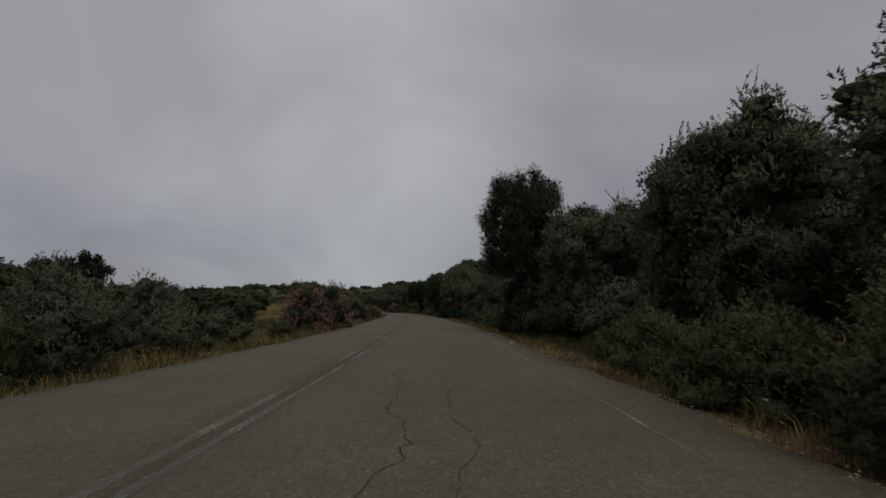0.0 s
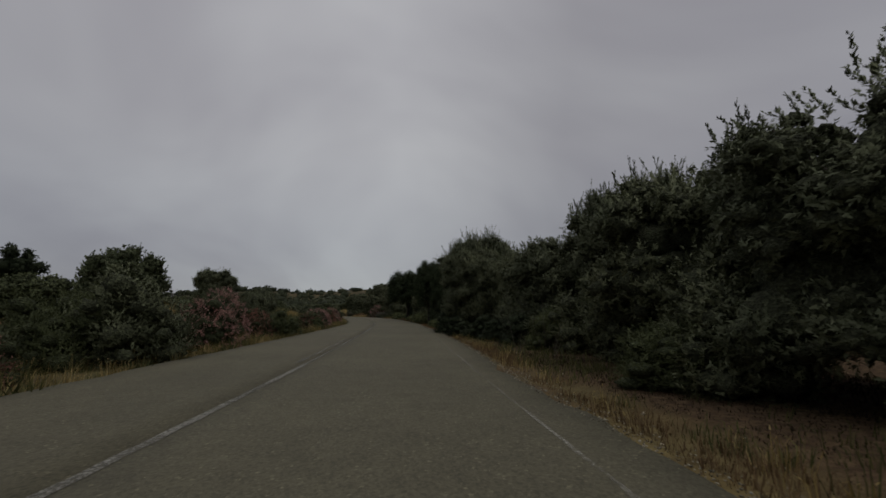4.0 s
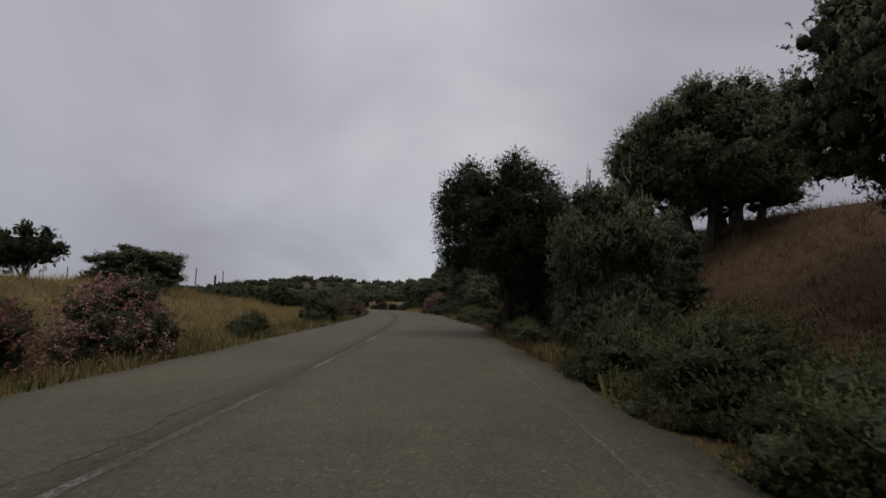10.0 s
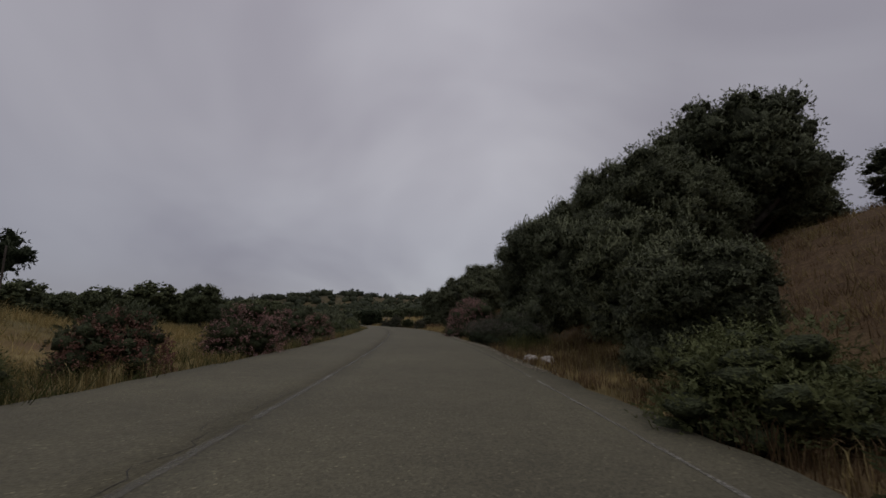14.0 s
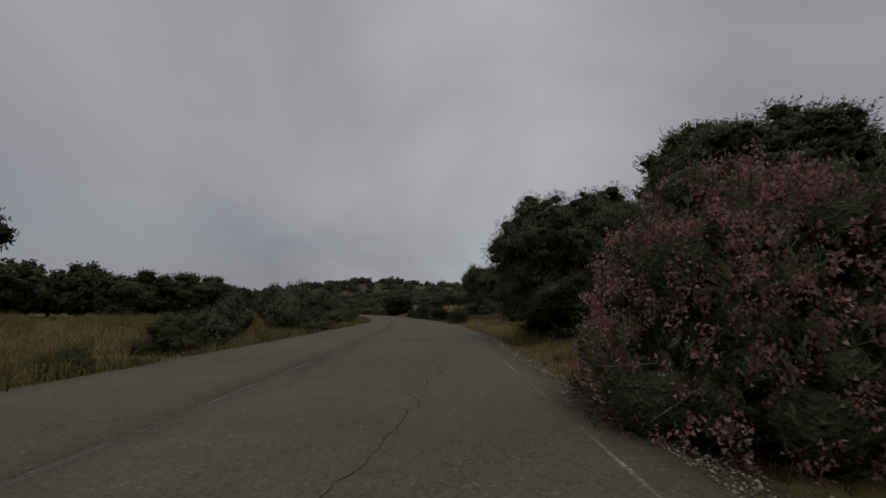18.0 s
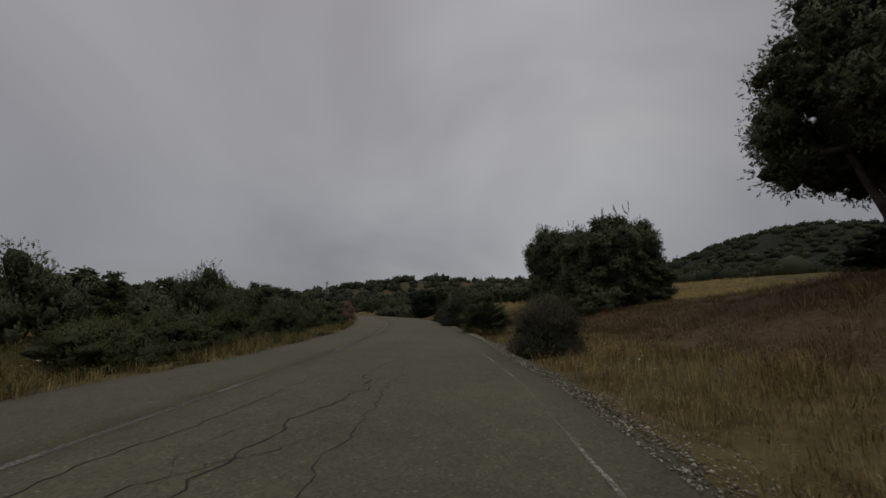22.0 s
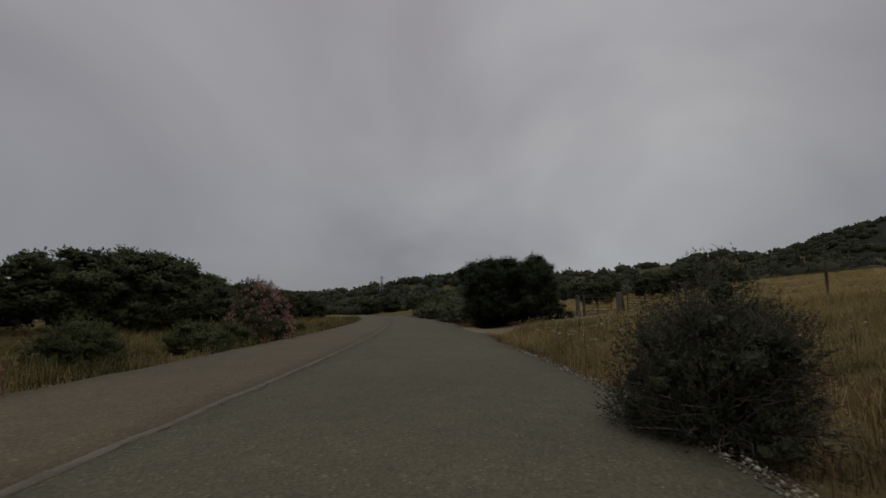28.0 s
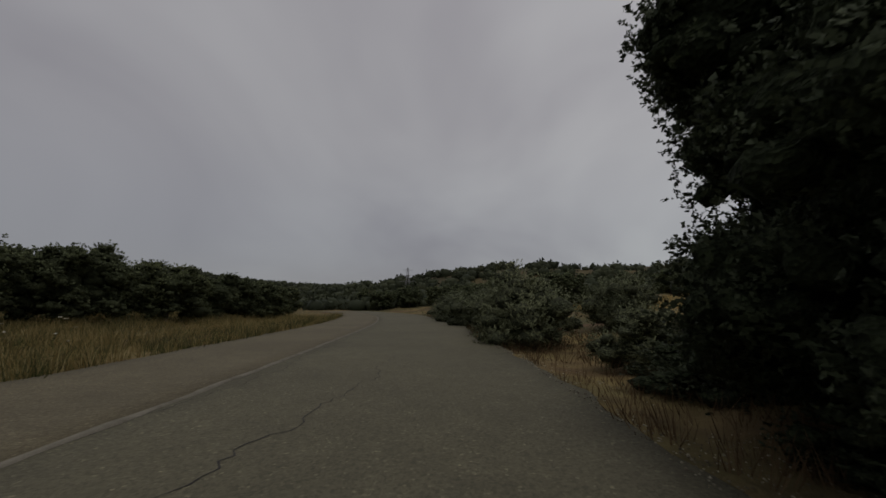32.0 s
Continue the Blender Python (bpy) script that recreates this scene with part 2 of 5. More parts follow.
def paint_mat(name, worn, tone=1.0):
    """White road paint, worn through to the asphalt in flecks."""
    m, n, l, b = node_mat(name, 0.8, 0.25)
    co = place_node(n)
    fine, broad = noise_node(n, l, 26.0, 6.0, co, 0.75), noise_node(n, l, 0.5, 3.0, co)
    col = ramp_node(n, l, noise_node(n, l, 6.0, 5.0, co, 0.7), [(0.3, (0.115 * tone, 0.11 * tone, 0.088 * tone)), (0.7, (0.19 * tone, 0.183 * tone, 0.155 * tone))])
    l.new(col, b.inputs["Base Color"])
    gone = ramp_node(n, l, mix_node(n, l, "MIX", 0.42, fine, broad), [(0.41 - worn, (0, 0, 0)), (0.6 - worn, (1, 1, 1))])
    hole = n.new("ShaderNodeBsdfTransparent")
    mx = n.new("ShaderNodeMixShader")
    l.new(gone, mx.inputs[0])
    l.new(b.outputs[0], mx.inputs[1])
    l.new(hole.outputs[0], mx.inputs[2])
    l.new(mx.outputs[0], n["Material Output"].inputs["Surface"])
    return m


ASPHALT = asphalt_mat("worn_grey_asphalt", (0.099, 0.091, 0.061))
ASPHALT_TAN = asphalt_mat("worn_tan_asphalt", (0.114, 0.098, 0.064))
PAINT = paint_mat("worn_road_paint", 0.0)
EDGE_PAINT = paint_mat("pale_edge_line_paint", 0.06, 1.7)
FAINT_PAINT = paint_mat("almost_worn_away_road_paint", 0.03)
SEAM = rough_mat("pale_asphalt_seam", [(0.3, (0.1, 0.091, 0.067)), (0.7, (0.175, 0.16, 0.125))], 3.0, 0.9, 60.0, 0.5, 0.01)
CRACK = rough_mat("crack_filler", [(0.3, (0.02, 0.019, 0.018)), (0.7, (0.045, 0.042, 0.038))], 6.0)
GROUND = ground_mat()
DIRT = rough_mat("pale_dirt", [(0.3, (0.15, 0.117, 0.068)), (0.7, (0.26, 0.21, 0.128))], 1.6, 0.95, 45.0, 0.9, 0.03)
STONE = rough_mat("pale_limestone", [(0.3, (0.2, 0.185, 0.16)), (0.7, (0.4, 0.375, 0.33))], 3.0, 0.9, 25.0)
GRAVEL = leaf_mat("mixed_gravel", (0.07, 0.06, 0.045), (0.17, 0.15, 0.118), (0.4, 0.372, 0.31), 1.0, 0.95, 0.0)
BARK = rough_mat("grey_bark", [(0.3, (0.05, 0.042, 0.033)), (0.7, (0.13, 0.11, 0.09))], 3.0, 0.95, 18.0, 0.9, 0.04)
TWIG = rough_mat("pale_twig", [(0.3, (0.07, 0.06, 0.05)), (0.7, (0.17, 0.145, 0.125))], 5.0, 0.9, 30.0)
WOOD = rough_mat("weathered_wood", [(0.3, (0.045, 0.038, 0.031)), (0.7, (0.115, 0.098, 0.081))], 2.0, 0.9, 24.0, 0.7)
CONCRETE = rough_mat("weathered_concrete", [(0.3, (0.085, 0.078, 0.065)), (0.7, (0.18, 0.168, 0.145))], 2.5, 0.92, 35.0)
RUST = rough_mat("rusty_iron", [(0.3, (0.055, 0.035, 0.026)), (0.7, (0.12, 0.075, 0.052))], 4.0, 0.8, 50.0)
STEEL = rough_mat("galvanised_steel", [(0.3, (0.2, 0.2, 0.205)), (0.7, (0.32, 0.32, 0.325))], 1.0, 0.6, 20.0)
OLIVE_LEAF = leaf_mat("olive_leaf", (0.104, 0.116, 0.069), (0.124, 0.137, 0.081), (0.158, 0.17, 0.108), 0.7, 0.6, 0.1)
BROAD_LEAF = leaf_mat("broad_leaf", (0.045, 0.061, 0.031), (0.056, 0.073, 0.037), (0.08, 0.097, 0.053), 0.7, 0.6, 0.15)
EVERGREEN_LEAF = leaf_mat("evergreen_leaf", (0.1, 0.117, 0.063), (0.118, 0.135, 0.073), (0.148, 0.163, 0.092))
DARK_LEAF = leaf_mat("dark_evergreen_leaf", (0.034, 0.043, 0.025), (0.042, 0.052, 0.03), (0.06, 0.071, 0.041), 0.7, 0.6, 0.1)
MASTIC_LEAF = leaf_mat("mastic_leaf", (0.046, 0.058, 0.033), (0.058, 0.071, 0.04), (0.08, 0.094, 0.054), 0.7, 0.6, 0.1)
SHRUB_LEAF = leaf_mat("shrub_leaf", (0.082, 0.096, 0.044), (0.094, 0.108, 0.05), (0.12, 0.131, 0.064))
THORN_LEAF = leaf_mat("grey_green_leaf", (0.055, 0.058, 0.041), (0.065, 0.068, 0.048), (0.090, 0.091, 0.067))
OLEANDER_LEAF = leaf_mat("oleander_leaf", (0.055, 0.065, 0.036), (0.066, 0.077, 0.043), (0.095, 0.104, 0.063))
FLOWER = leaf_mat("pink_petal", (0.21, 0.1, 0.097), (0.375, 0.205, 0.195), (0.56, 0.375, 0.355), 2.0, 0.8, 0.35)
FADED = leaf_mat("faded_russet_petal", (0.12, 0.055, 0.045), (0.23, 0.115, 0.092), (0.36, 0.21, 0.17), 2.0, 0.8, 0.3)
PALM_LEAF = leaf_mat("palm_leaf", (0.05, 0.062, 0.036), (0.08, 0.095, 0.055), (0.14, 0.155, 0.095))
STRAW = leaf_mat("straw", (0.14, 0.1, 0.04), (0.275, 0.21, 0.09), (0.44, 0.362, 0.19), 0.35, 0.85, 0.42)
GOLDEN_STRAW = leaf_mat("golden_straw", (0.2, 0.145, 0.058), (0.37, 0.285, 0.125), (0.52, 0.43, 0.23), 0.35, 0.85, 0.5)
RUSSET_GRASS = leaf_mat("russet_grass", (0.078, 0.049, 0.028), (0.124, 0.081, 0.046), (0.2, 0.14, 0.08), 0.35, 0.85, 0.3)
# dead leaves, coloured near black to carry the shade of the trees
SHADE_LITTER = leaf_mat("shade_toned_litter", (0.018, 0.013, 0.009), (0.034, 0.025, 0.016), (0.07, 0.052, 0.033), 0.5, 0.9, 0.1)
GREEN_GRASS = leaf_mat("green_weed", (0.038, 0.044, 0.017), (0.075, 0.083, 0.032), (0.150, 0.143, 0.060), 0.5, 0.8, 0.3)
WHITE_PETAL = leaf_mat("white_umbel", (0.42, 0.4, 0.33), (0.58, 0.56, 0.5), (0.72, 0.71, 0.66), 2.0, 0.8, 0.3)
# grey bark toned darker for the shade around the overhanging trees' trunks
SHADED_BARK = rough_mat("shaded_grey_bark", [(0.3, (0.022, 0.019, 0.015)), (0.7, (0.055, 0.047, 0.038))], 3.0, 0.95, 18.0, 0.9, 0.04)
# leaf colours darkened: the shade inside the crowns is put into the tone
OLIVE_MASS = mass_mat("shaded_inner_olive", (0.056, 0.062, 0.038), (0.092, 0.102, 0.061))
BROAD_MASS = mass_mat("shaded_inner_broad", (0.026, 0.034, 0.018), (0.045, 0.058, 0.03))
GREEN_MASS = mass_mat("shaded_inner_green", (0.055, 0.064, 0.034), (0.092, 0.106, 0.057))
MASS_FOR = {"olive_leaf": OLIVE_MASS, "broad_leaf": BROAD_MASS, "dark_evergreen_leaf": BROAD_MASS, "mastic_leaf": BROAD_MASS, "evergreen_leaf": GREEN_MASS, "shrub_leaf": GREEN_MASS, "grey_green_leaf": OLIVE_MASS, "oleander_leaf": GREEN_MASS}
FAR_LEAF = leaf_mat("distant_woodland", (0.034, 0.041, 0.026), (0.046, 0.054, 0.033), (0.062, 0.069, 0.042), 0.03)

# ---- the road's line: s metres along it, d metres to its right ----
AXIS = [(0.02, -10), (0.13, 2), (-0.03, 14), (-0.46, 26), (-1.12, 38), (-1.98, 50), (-3.05, 62), (-4.42, 74), (-6.21, 86), (-8.47, 98),
        (-11.22, 110), (-14.43, 122), (-18.03, 134), (-22.02, 146), (-26.46, 158), (-31.57, 170), (-37.59, 182), (-44.59, 194), (-52.54, 206), (-61.4, 218),
        (-71.5, 230.5), (-83.5, 242.5), (-98, 253), (-114, 262)]


def spline(knots, n=24):
    k = np.array(knots, float)
    k = np.vstack([2 * k[0] - k[1], k, 2 * k[-1] - k[-2]])
    f = np.linspace(0, 1, n, endpoint=False)[:, None]
    out = []
    for a, b, c, d in zip(k, k[1:], k[2:], k[3:]):
        out.append(0.5 * (2 * b + (c - a) * f + (2 * a - 5 * b + 4 * c - d) * f**2 + (3 * b - a - 3 * c + d) * f**3))
    return np.vstack(out + [k[-2:-1]])


LINE = spline(AXIS)
first, last = LINE[1] - LINE[0], LINE[-1] - LINE[-2]
LINE = np.vstack([LINE[0] - first / np.linalg.norm(first) * 4000, LINE, LINE[-1] + last / np.linalg.norm(last) * 4000])
ALONG = np.r_[0, np.cumsum(np.linalg.norm(np.diff(LINE, axis=0), axis=1))]
ALONG -= np.interp(0, LINE[:, 1], ALONG)
TANGENT = np.gradient(LINE, axis=0)
TANGENT[0], TANGENT[1] = first, first
TANGENT[-1], TANGENT[-2] = last, last
TANGENT /= np.linalg.norm(TANGENT, axis=1)[:, None]
SIDE = np.array([math.cos(radians(20)), math.sin(radians(20))])


def xy(s, d):
    """World x and y of points at s, d; far from the road the cross lines run parallel."""
    s, d = np.asarray(s, float), np.asarray(d, float)
    p = np.stack([np.interp(s, ALONG, LINE[:, i]) for i in (0, 1)], -1)
    t = np.stack([np.interp(s, ALONG, TANGENT[:, i]) for i in (0, 1)], -1)
    n = np.stack([t[..., 1], -t[..., 0]], -1)
    near = np.clip(d, -60, 60)
    return p + n * near[..., None] + SIDE * (d - near)[..., None]


def smooth(v):
    v = np.clip(v, 0, 1)
    return v * v * (3 - 2 * v)


RIGHT_LINE = ([3, 11, 19, 37, 45, 56, 63, 70, 84, 95, 98, 116, 121, 127, 133, 140, 147, 158, 164, 174, 190, 204, 225, 330], [3.66, 3.66, 3.74, 3.38, 3.33, 3.36, 3.38, 3.34, 3.38, 3.72, 3.8, 3.86, 3.84, 3.76, 3.85, 3.93, 3.98, 4.12, 4.13, 3.62, 3.7, 4.02, 3.9, 3.8])
LEFT_EDGE = ([0, 15, 45, 62, 76, 92, 106, 122, 150, 163, 169, 180, 190, 200, 212, 225, 330], [-3.6, -3.15, -3.2, -2.95, -2.7, -3.3, -3.4, -3.1, -3.0, -2.6, -2.1, -2.15, -2.5, -3.2, -3.1, -2.9, -3.1])
RIGHT_BANK = ([40, 62, 72, 78, 84, 92, 108, 120, 135, 150, 166, 178, 192, 205, 213, 222, 235, 330], [0, 0.15, 0.5, 1.8, 3.6, 4.8, 5.4, 4.4, 3.6, 3.9, 2.5, 1.5, 1.1, 1.3, 1.05, 1.0, 0.8, 0.4])
LEFT_BANK = ([44, 62, 74, 90, 104, 118, 130, 330], [0, 0.5, 1.6, 2.1, 2.0, 1.6, 0.5, 0])


def right_line(s):
    return np.interp(s, *RIGHT_LINE)


def right_edge(s):
    return right_line(s) + 0.62 + 0.14 * np.sin(s * 0.37) * np.sin(s * 0.11 + 1)


def left_edge(s):
    return np.interp(s, *LEFT_EDGE)


def ground_z(s, d):
    s, d = np.asarray(s, float), np.asarray(d, float)
    z = np.interp(s, *RIGHT_BANK) * (smooth((d - 5.0) / 12.5) + 0.018 * np.clip(d - 14, 0, 40))
    z = z + np.interp(s, *LEFT_BANK) * smooth((-d - 5.5) / 11)
    z = z - 0.14 * smooth((d - right_line(s) - 0.3) / 1.2) * smooth((20 - d) / 12) - 0.12 * smooth((-d - 3.1) / 0.8) * smooth((20 + d) / 12)
    z = z + 0.05 * (np.sin(s * 0.9 + d * 1.3) + np.sin(s * 0.37 - d * 0.71)) * smooth((np.abs(d) - 5) / 3)
    z = z + 2.4 * smooth((s - 195) / 30) * smooth((285 - s) / 40) * smooth((d - 18) / 55) * smooth((125 - d) / 45)
    z = z + np.where(d > 20, smooth((s - 190) / 40) * 0.045 * np.clip(d - 20, 0, 100), 0)
    z = z + 0.25 * smooth((s - 205) / 7) * smooth((226 - s) / 6) * smooth((d - right_line(s) - 0.6) / 4.5) * smooth((17 - d) / 5)
    p = xy(s, d)
    for hx, hy, r, ry, h in HILLS:
        q = ((p[..., 0] - hx) / r) ** 2 + ((p[..., 1] - hy) / ry) ** 2
        z = z + h * np.exp(-q)
    z = z + np.clip(z - 6, 0, 60) * 0.05 * np.sin(p[..., 0] * 0.021 + 1.3) * np.sin(p[..., 1] * 0.017)
    return z - 0.035


# far hills: centre, spread along x and y, height
HILLS = [(-175, 596, 55, 135, 15.5), (-150, 451, 171, 55, 12.0), (-130, 673, 194, 124, 1.0), (-621, 506, 259, 105, 22.9), (372, 1504, 432, 277, 181.1), (-47, 1095, 201, 198, 38.2), (-911, 485, 279, 237, 32.0), (29, 653, 55, 107, 18.0), (-23, 491, 55, 83, 14.7)]


# ---- mesh helpers ----
def mesh_np(name, verts, faces, material, smooth_shade=False, normals=None):
    """A mesh from arrays of vertices and of faces with equally many corners; normals: one a vertex, where they differ from the faces' own."""
    me = bpy.data.meshes.new(name)
    verts, faces = np.asarray(verts, np.float32), np.asarray(faces, np.int32)
    k = faces.shape[1]
    me.vertices.add(len(verts))
    me.vertices.foreach_set("co", verts.ravel())
    me.loops.add(faces.size)
    me.loops.foreach_set("vertex_index", faces.ravel())
    me.polygons.add(len(faces))
    me.polygons.foreach_set("loop_start", np.arange(len(faces), dtype=np.int32) * k)
    me.update(calc_edges=True)
    if smooth_shade:
        me.shade_smooth()
    if normals is not None:
        me.normals_split_custom_set_from_vertices(np.asarray(normals, np.float32))
    me.materials.append(material)
    return me


def part_np(name, data, parent, label=""):
    """One mesh object under a thing or a part; data: what mesh_np takes, or a mesh."""
    ob = new(name, data if isinstance(data, bpy.types.Mesh) else mesh_np(name, *data))
    ob.parent = parent
    return tagged(ob, label)


def part(name, bm, material, parent, label=""):
    me = bpy.data.meshes.new(name)
    bm.to_mesh(me)
    bm.free()
    me.materials.append(material)
    ob = new(name, me)
    ob.parent = parent
    return tagged(ob, label)


def grid_faces(rows, cols):
    i = np.arange(rows - 1)[:, None] * cols + np.arange(cols - 1)[None]
    return np.stack([i, i + 1, i + cols + 1, i + cols], -1).reshape(-1, 4)


def ribbon(s0, s1, d0, d1, z=0.0, step=1.0, cols=2):
    """A strip along the road between two offsets, each a number or a function of s."""
    s = np.linspace(s0, s1, max(2, int(abs(s1 - s0) / step) + 1))
    a, b = (f(s) if callable(f) else np.full_like(s, f) for f in (d0, d1))
    f = np.linspace(0, 1, cols)
    d = a[:, None] * (1 - f) + b[:, None] * f
    p = xy(np.repeat(s[:, None], cols, 1), d)
    v = np.concatenate([p, np.full((*p.shape[:2], 1), z)], -1).reshape(-1, 3)
    return v, grid_faces(len(s), cols)[:, ::-1]


def tube(points, radii, sides=6):
    """Vertices and quads of a tapered tube along points."""
    p, r = np.asarray(points, float), np.asarray(radii, float)
    t = np.gradient(p, axis=0)
    t /= np.linalg.norm(t, axis=1)[:, None] + 1e-9
    ref = np.where(np.abs(t[:, 2:3]) < 0.9, [[0, 0, 1.0]], [[1.0, 0, 0]])
    a = np.cross(t, ref)
    a /= np.linalg.norm(a, axis=1)[:, None] + 1e-9
    b = np.cross(t, a)
    ang = np.linspace(0, 2 * math.pi, sides, endpoint=False)
    ring = p[:, None] + r[:, None, None] * (np.cos(ang)[None, :, None] * a[:, None] + np.sin(ang)[None, :, None] * b[:, None])
    i = np.arange(len(p) - 1)[:, None] * sides
    j, k = np.arange(sides)[None], (np.arange(sides)[None] + 1) % sides
    f = np.stack([i + j, i + k, i + sides + k, i + sides + j], -1).reshape(-1, 4)
    return ring.reshape(-1, 3), f


def join(pieces):
    verts, faces, base = [], [], 0
    for v, f in pieces:
        verts.append(v)
        faces.append(np.asarray(f) + base)
        base += len(v)
    return np.vstack(verts), np.vstack(faces)


def unit(v):
    return v / (np.linalg.norm(v, axis=-1, keepdims=True) + 1e-9)


def leaves(rng, pos, out, length, width, lift=0.25, stray=0.8):
    """Pointed leaves at pos, turned outwards with some stray."""
    n = len(pos)
    a = unit(out + rng.normal(0, stray, (n, 3)) + [0, 0, lift])
    side = unit(np.cross(a, rng.normal(0, 1, (n, 3))))
    ln = length * rng.uniform(0.6, 1.35, (n, 1))
    wd = width * rng.uniform(0.7, 1.3, (n, 1))
    root_p = pos + a * ln * 0.12
    v = np.stack([root_p - side * wd, root_p + side * wd, pos + a * ln], 1)
    return v.reshape(-1, 3), np.arange(3 * n).reshape(-1, 3)


def clump_points(rng, centres, radii, n, squash=0.8, shell=0.75):
    """Points in the clumps, most of them near a clump's surface, and the way out of the clump at each."""
    w = np.asarray(radii) ** 2
    i = rng.choice(len(radii), n, p=w / w.sum())
    u = unit(rng.normal(0, 1, (n, 3)))
    deep = rng.random((n, 1)) > shell
    r = np.asarray(radii)[i, None] * np.where(deep, rng.uniform(0.3, 0.8, (n, 1)), rng.uniform(0.78, 1.12, (n, 1)))
    return np.asarray(centres)[i] + u * r * [1, 1, squash], u, i


def sprays(rng, pos, out, n, reach, length, width, core, lift=0.25, stray=0.7, spread=0.75):
    """n leaves on short shoots that start at pos, faces turned outwards; the normals follow the rounding of clump and crown."""
    m = len(pos)
    i = np.arange(n) % m
    face = unit(out + 0.5 * unit(pos - core) + rng.normal(0, 0.2, (m, 3)) + [0, 0, 0.2])[i]
    way = unit(out * 0.75 + rng.normal(0, stray, (m, 3)) + [0, 0, lift])[i]
    f = rng.uniform(0.05, 1.0, (n, 1))
    long = (reach * rng.uniform(0.4, 1.2, (m, 1)))[i]
    across = unit(np.cross(way, rng.normal(0, 1, (n, 3))))
    a = unit(way + across * spread * rng.uniform(0.4, 1.3, (n, 1)))
    side = unit(np.cross(a, face + rng.normal(0, 0.3, (n, 3))))
    ln = length * rng.uniform(0.6, 1.35, (n, 1))
    wd = width * rng.uniform(0.7, 1.3, (n, 1))
    root_p = pos[i] + way * long * f
    v = np.stack([root_p, root_p + a * ln * 0.45 + side * wd, root_p + a * ln], 1)
    shade = np.repeat(unit(face + rng.normal(0, 0.16, (n, 3))), 3, 0)
    return v.reshape(-1, 3), np.arange(3 * n).reshape(-1, 3), shade


def join_leaves(pieces):
    v, f = join([p[:2] for p in pieces])
    return v, f, np.vstack([p[2] for p in pieces])


def root_for(kind, label, category, group=""):
    return tagged(new(kind), label, category, group)

# ---- ground, road ----
s_steps = np.r_[-3500, -2000, -1200, -700, -400, -220, -120, -70, -40, np.arange(-24, 300, 1.5), np.arange(300, 420, 10), np.arange(420, 2300, 36), 2400, 2800, 3500]
d_half = np.r_[np.arange(3.0, 8, 0.5), np.arange(8, 22, 1.0), np.arange(22, 60, 3.0), np.arange(60, 200, 14), np.arange(200, 2300, 38), 2400, 2700, 3400]
d_steps = np.r_[-d_half[::-1], 0, d_half]
gs, gd = np.meshgrid(s_steps, d_steps, indexing="ij")
gp = np.concatenate([xy(gs, gd), ground_z(gs, gd)[..., None]], -1).reshape(-1, 3)
ground_me = mesh_np("ground", gp, grid_faces(len(s_steps), len(d_steps))[:, ::-1], GROUND, True)
russet = smooth((gd - 6.5) / 2.5) * smooth((gs - 72) / 8) * smooth((202 - gs) / 10) * smooth((60 - gd) / 20)
# russet soil and, in the same tone, the shade below the first trees
litter_shade = smooth((gd - 4.7) / 0.8) * smooth((66 - gs) / 4) * smooth((gs + 20) / 8) * smooth((26 - gd) / 10)
russet = np.maximum(russet, litter_shade)
ground_me.attributes.new("russet", "FLOAT", "POINT").data.foreach_set("value", russet.astype(np.float32).ravel())
ground = new("ground", ground_me)
tagged(ground, "dry straw-coloured field and verge with bare soil patches", "ground", kind="structure")


def edge_wobble(fn, amount, seed):
    return lambda s: fn(s) + amount * (np.sin(s * 1.7 + seed) * np.sin(s * 0.63 + 2 * seed) + 0.5 * np.sin(s * 4.1 + seed))


def slab(s0, s1, d0, d1, z, cols, step=0.8, skirt=0.16):
    """A road strip with its side faces."""
    v, f = ribbon(s0, s1, d0, d1, z, step, cols)
    n = len(v) // cols
    low = v.reshape(n, cols, 3)[:, [0, -1]].copy()
    low[..., 2] -= skirt
    lv = low.reshape(-1, 3)
    i = np.arange(n - 1)
    base = len(v)
    left = np.stack([i * cols, (i + 1) * cols, base + 2 * (i + 1), base + 2 * i], -1)
    right = np.stack([i * cols + cols - 1, base + 2 * i + 1, base + 2 * (i + 1) + 1, (i + 1) * cols + cols - 1], -1)
    return np.vstack([v, lv]), np.vstack([f, left[:, ::-1], right[:, ::-1]])


RIGHT_SIDE = edge_wobble(right_edge, 0.08, 1.0)
LEFT_SIDE = edge_wobble(left_edge, 0.07, 4.0)
road = tagged(new("road"), "worn two-lane asphalt country road with cracks and faded white lines", "road", kind="structure")
part_np("lane", (*slab(-60, 290, -0.02, RIGHT_SIDE, 0.0, 8, 0.4), ASPHALT), road, "grey worn asphalt lane")
part_np("lane", (*slab(-60, 184, LEFT_SIDE, -0.02, 0.0, 6), ASPHALT), road, "grey worn asphalt lane")
part_np("lane", (*slab(184, 290, LEFT_SIDE, -0.02, 0.004, 6), ASPHALT_TAN), road, "tan resurfaced asphalt lane")


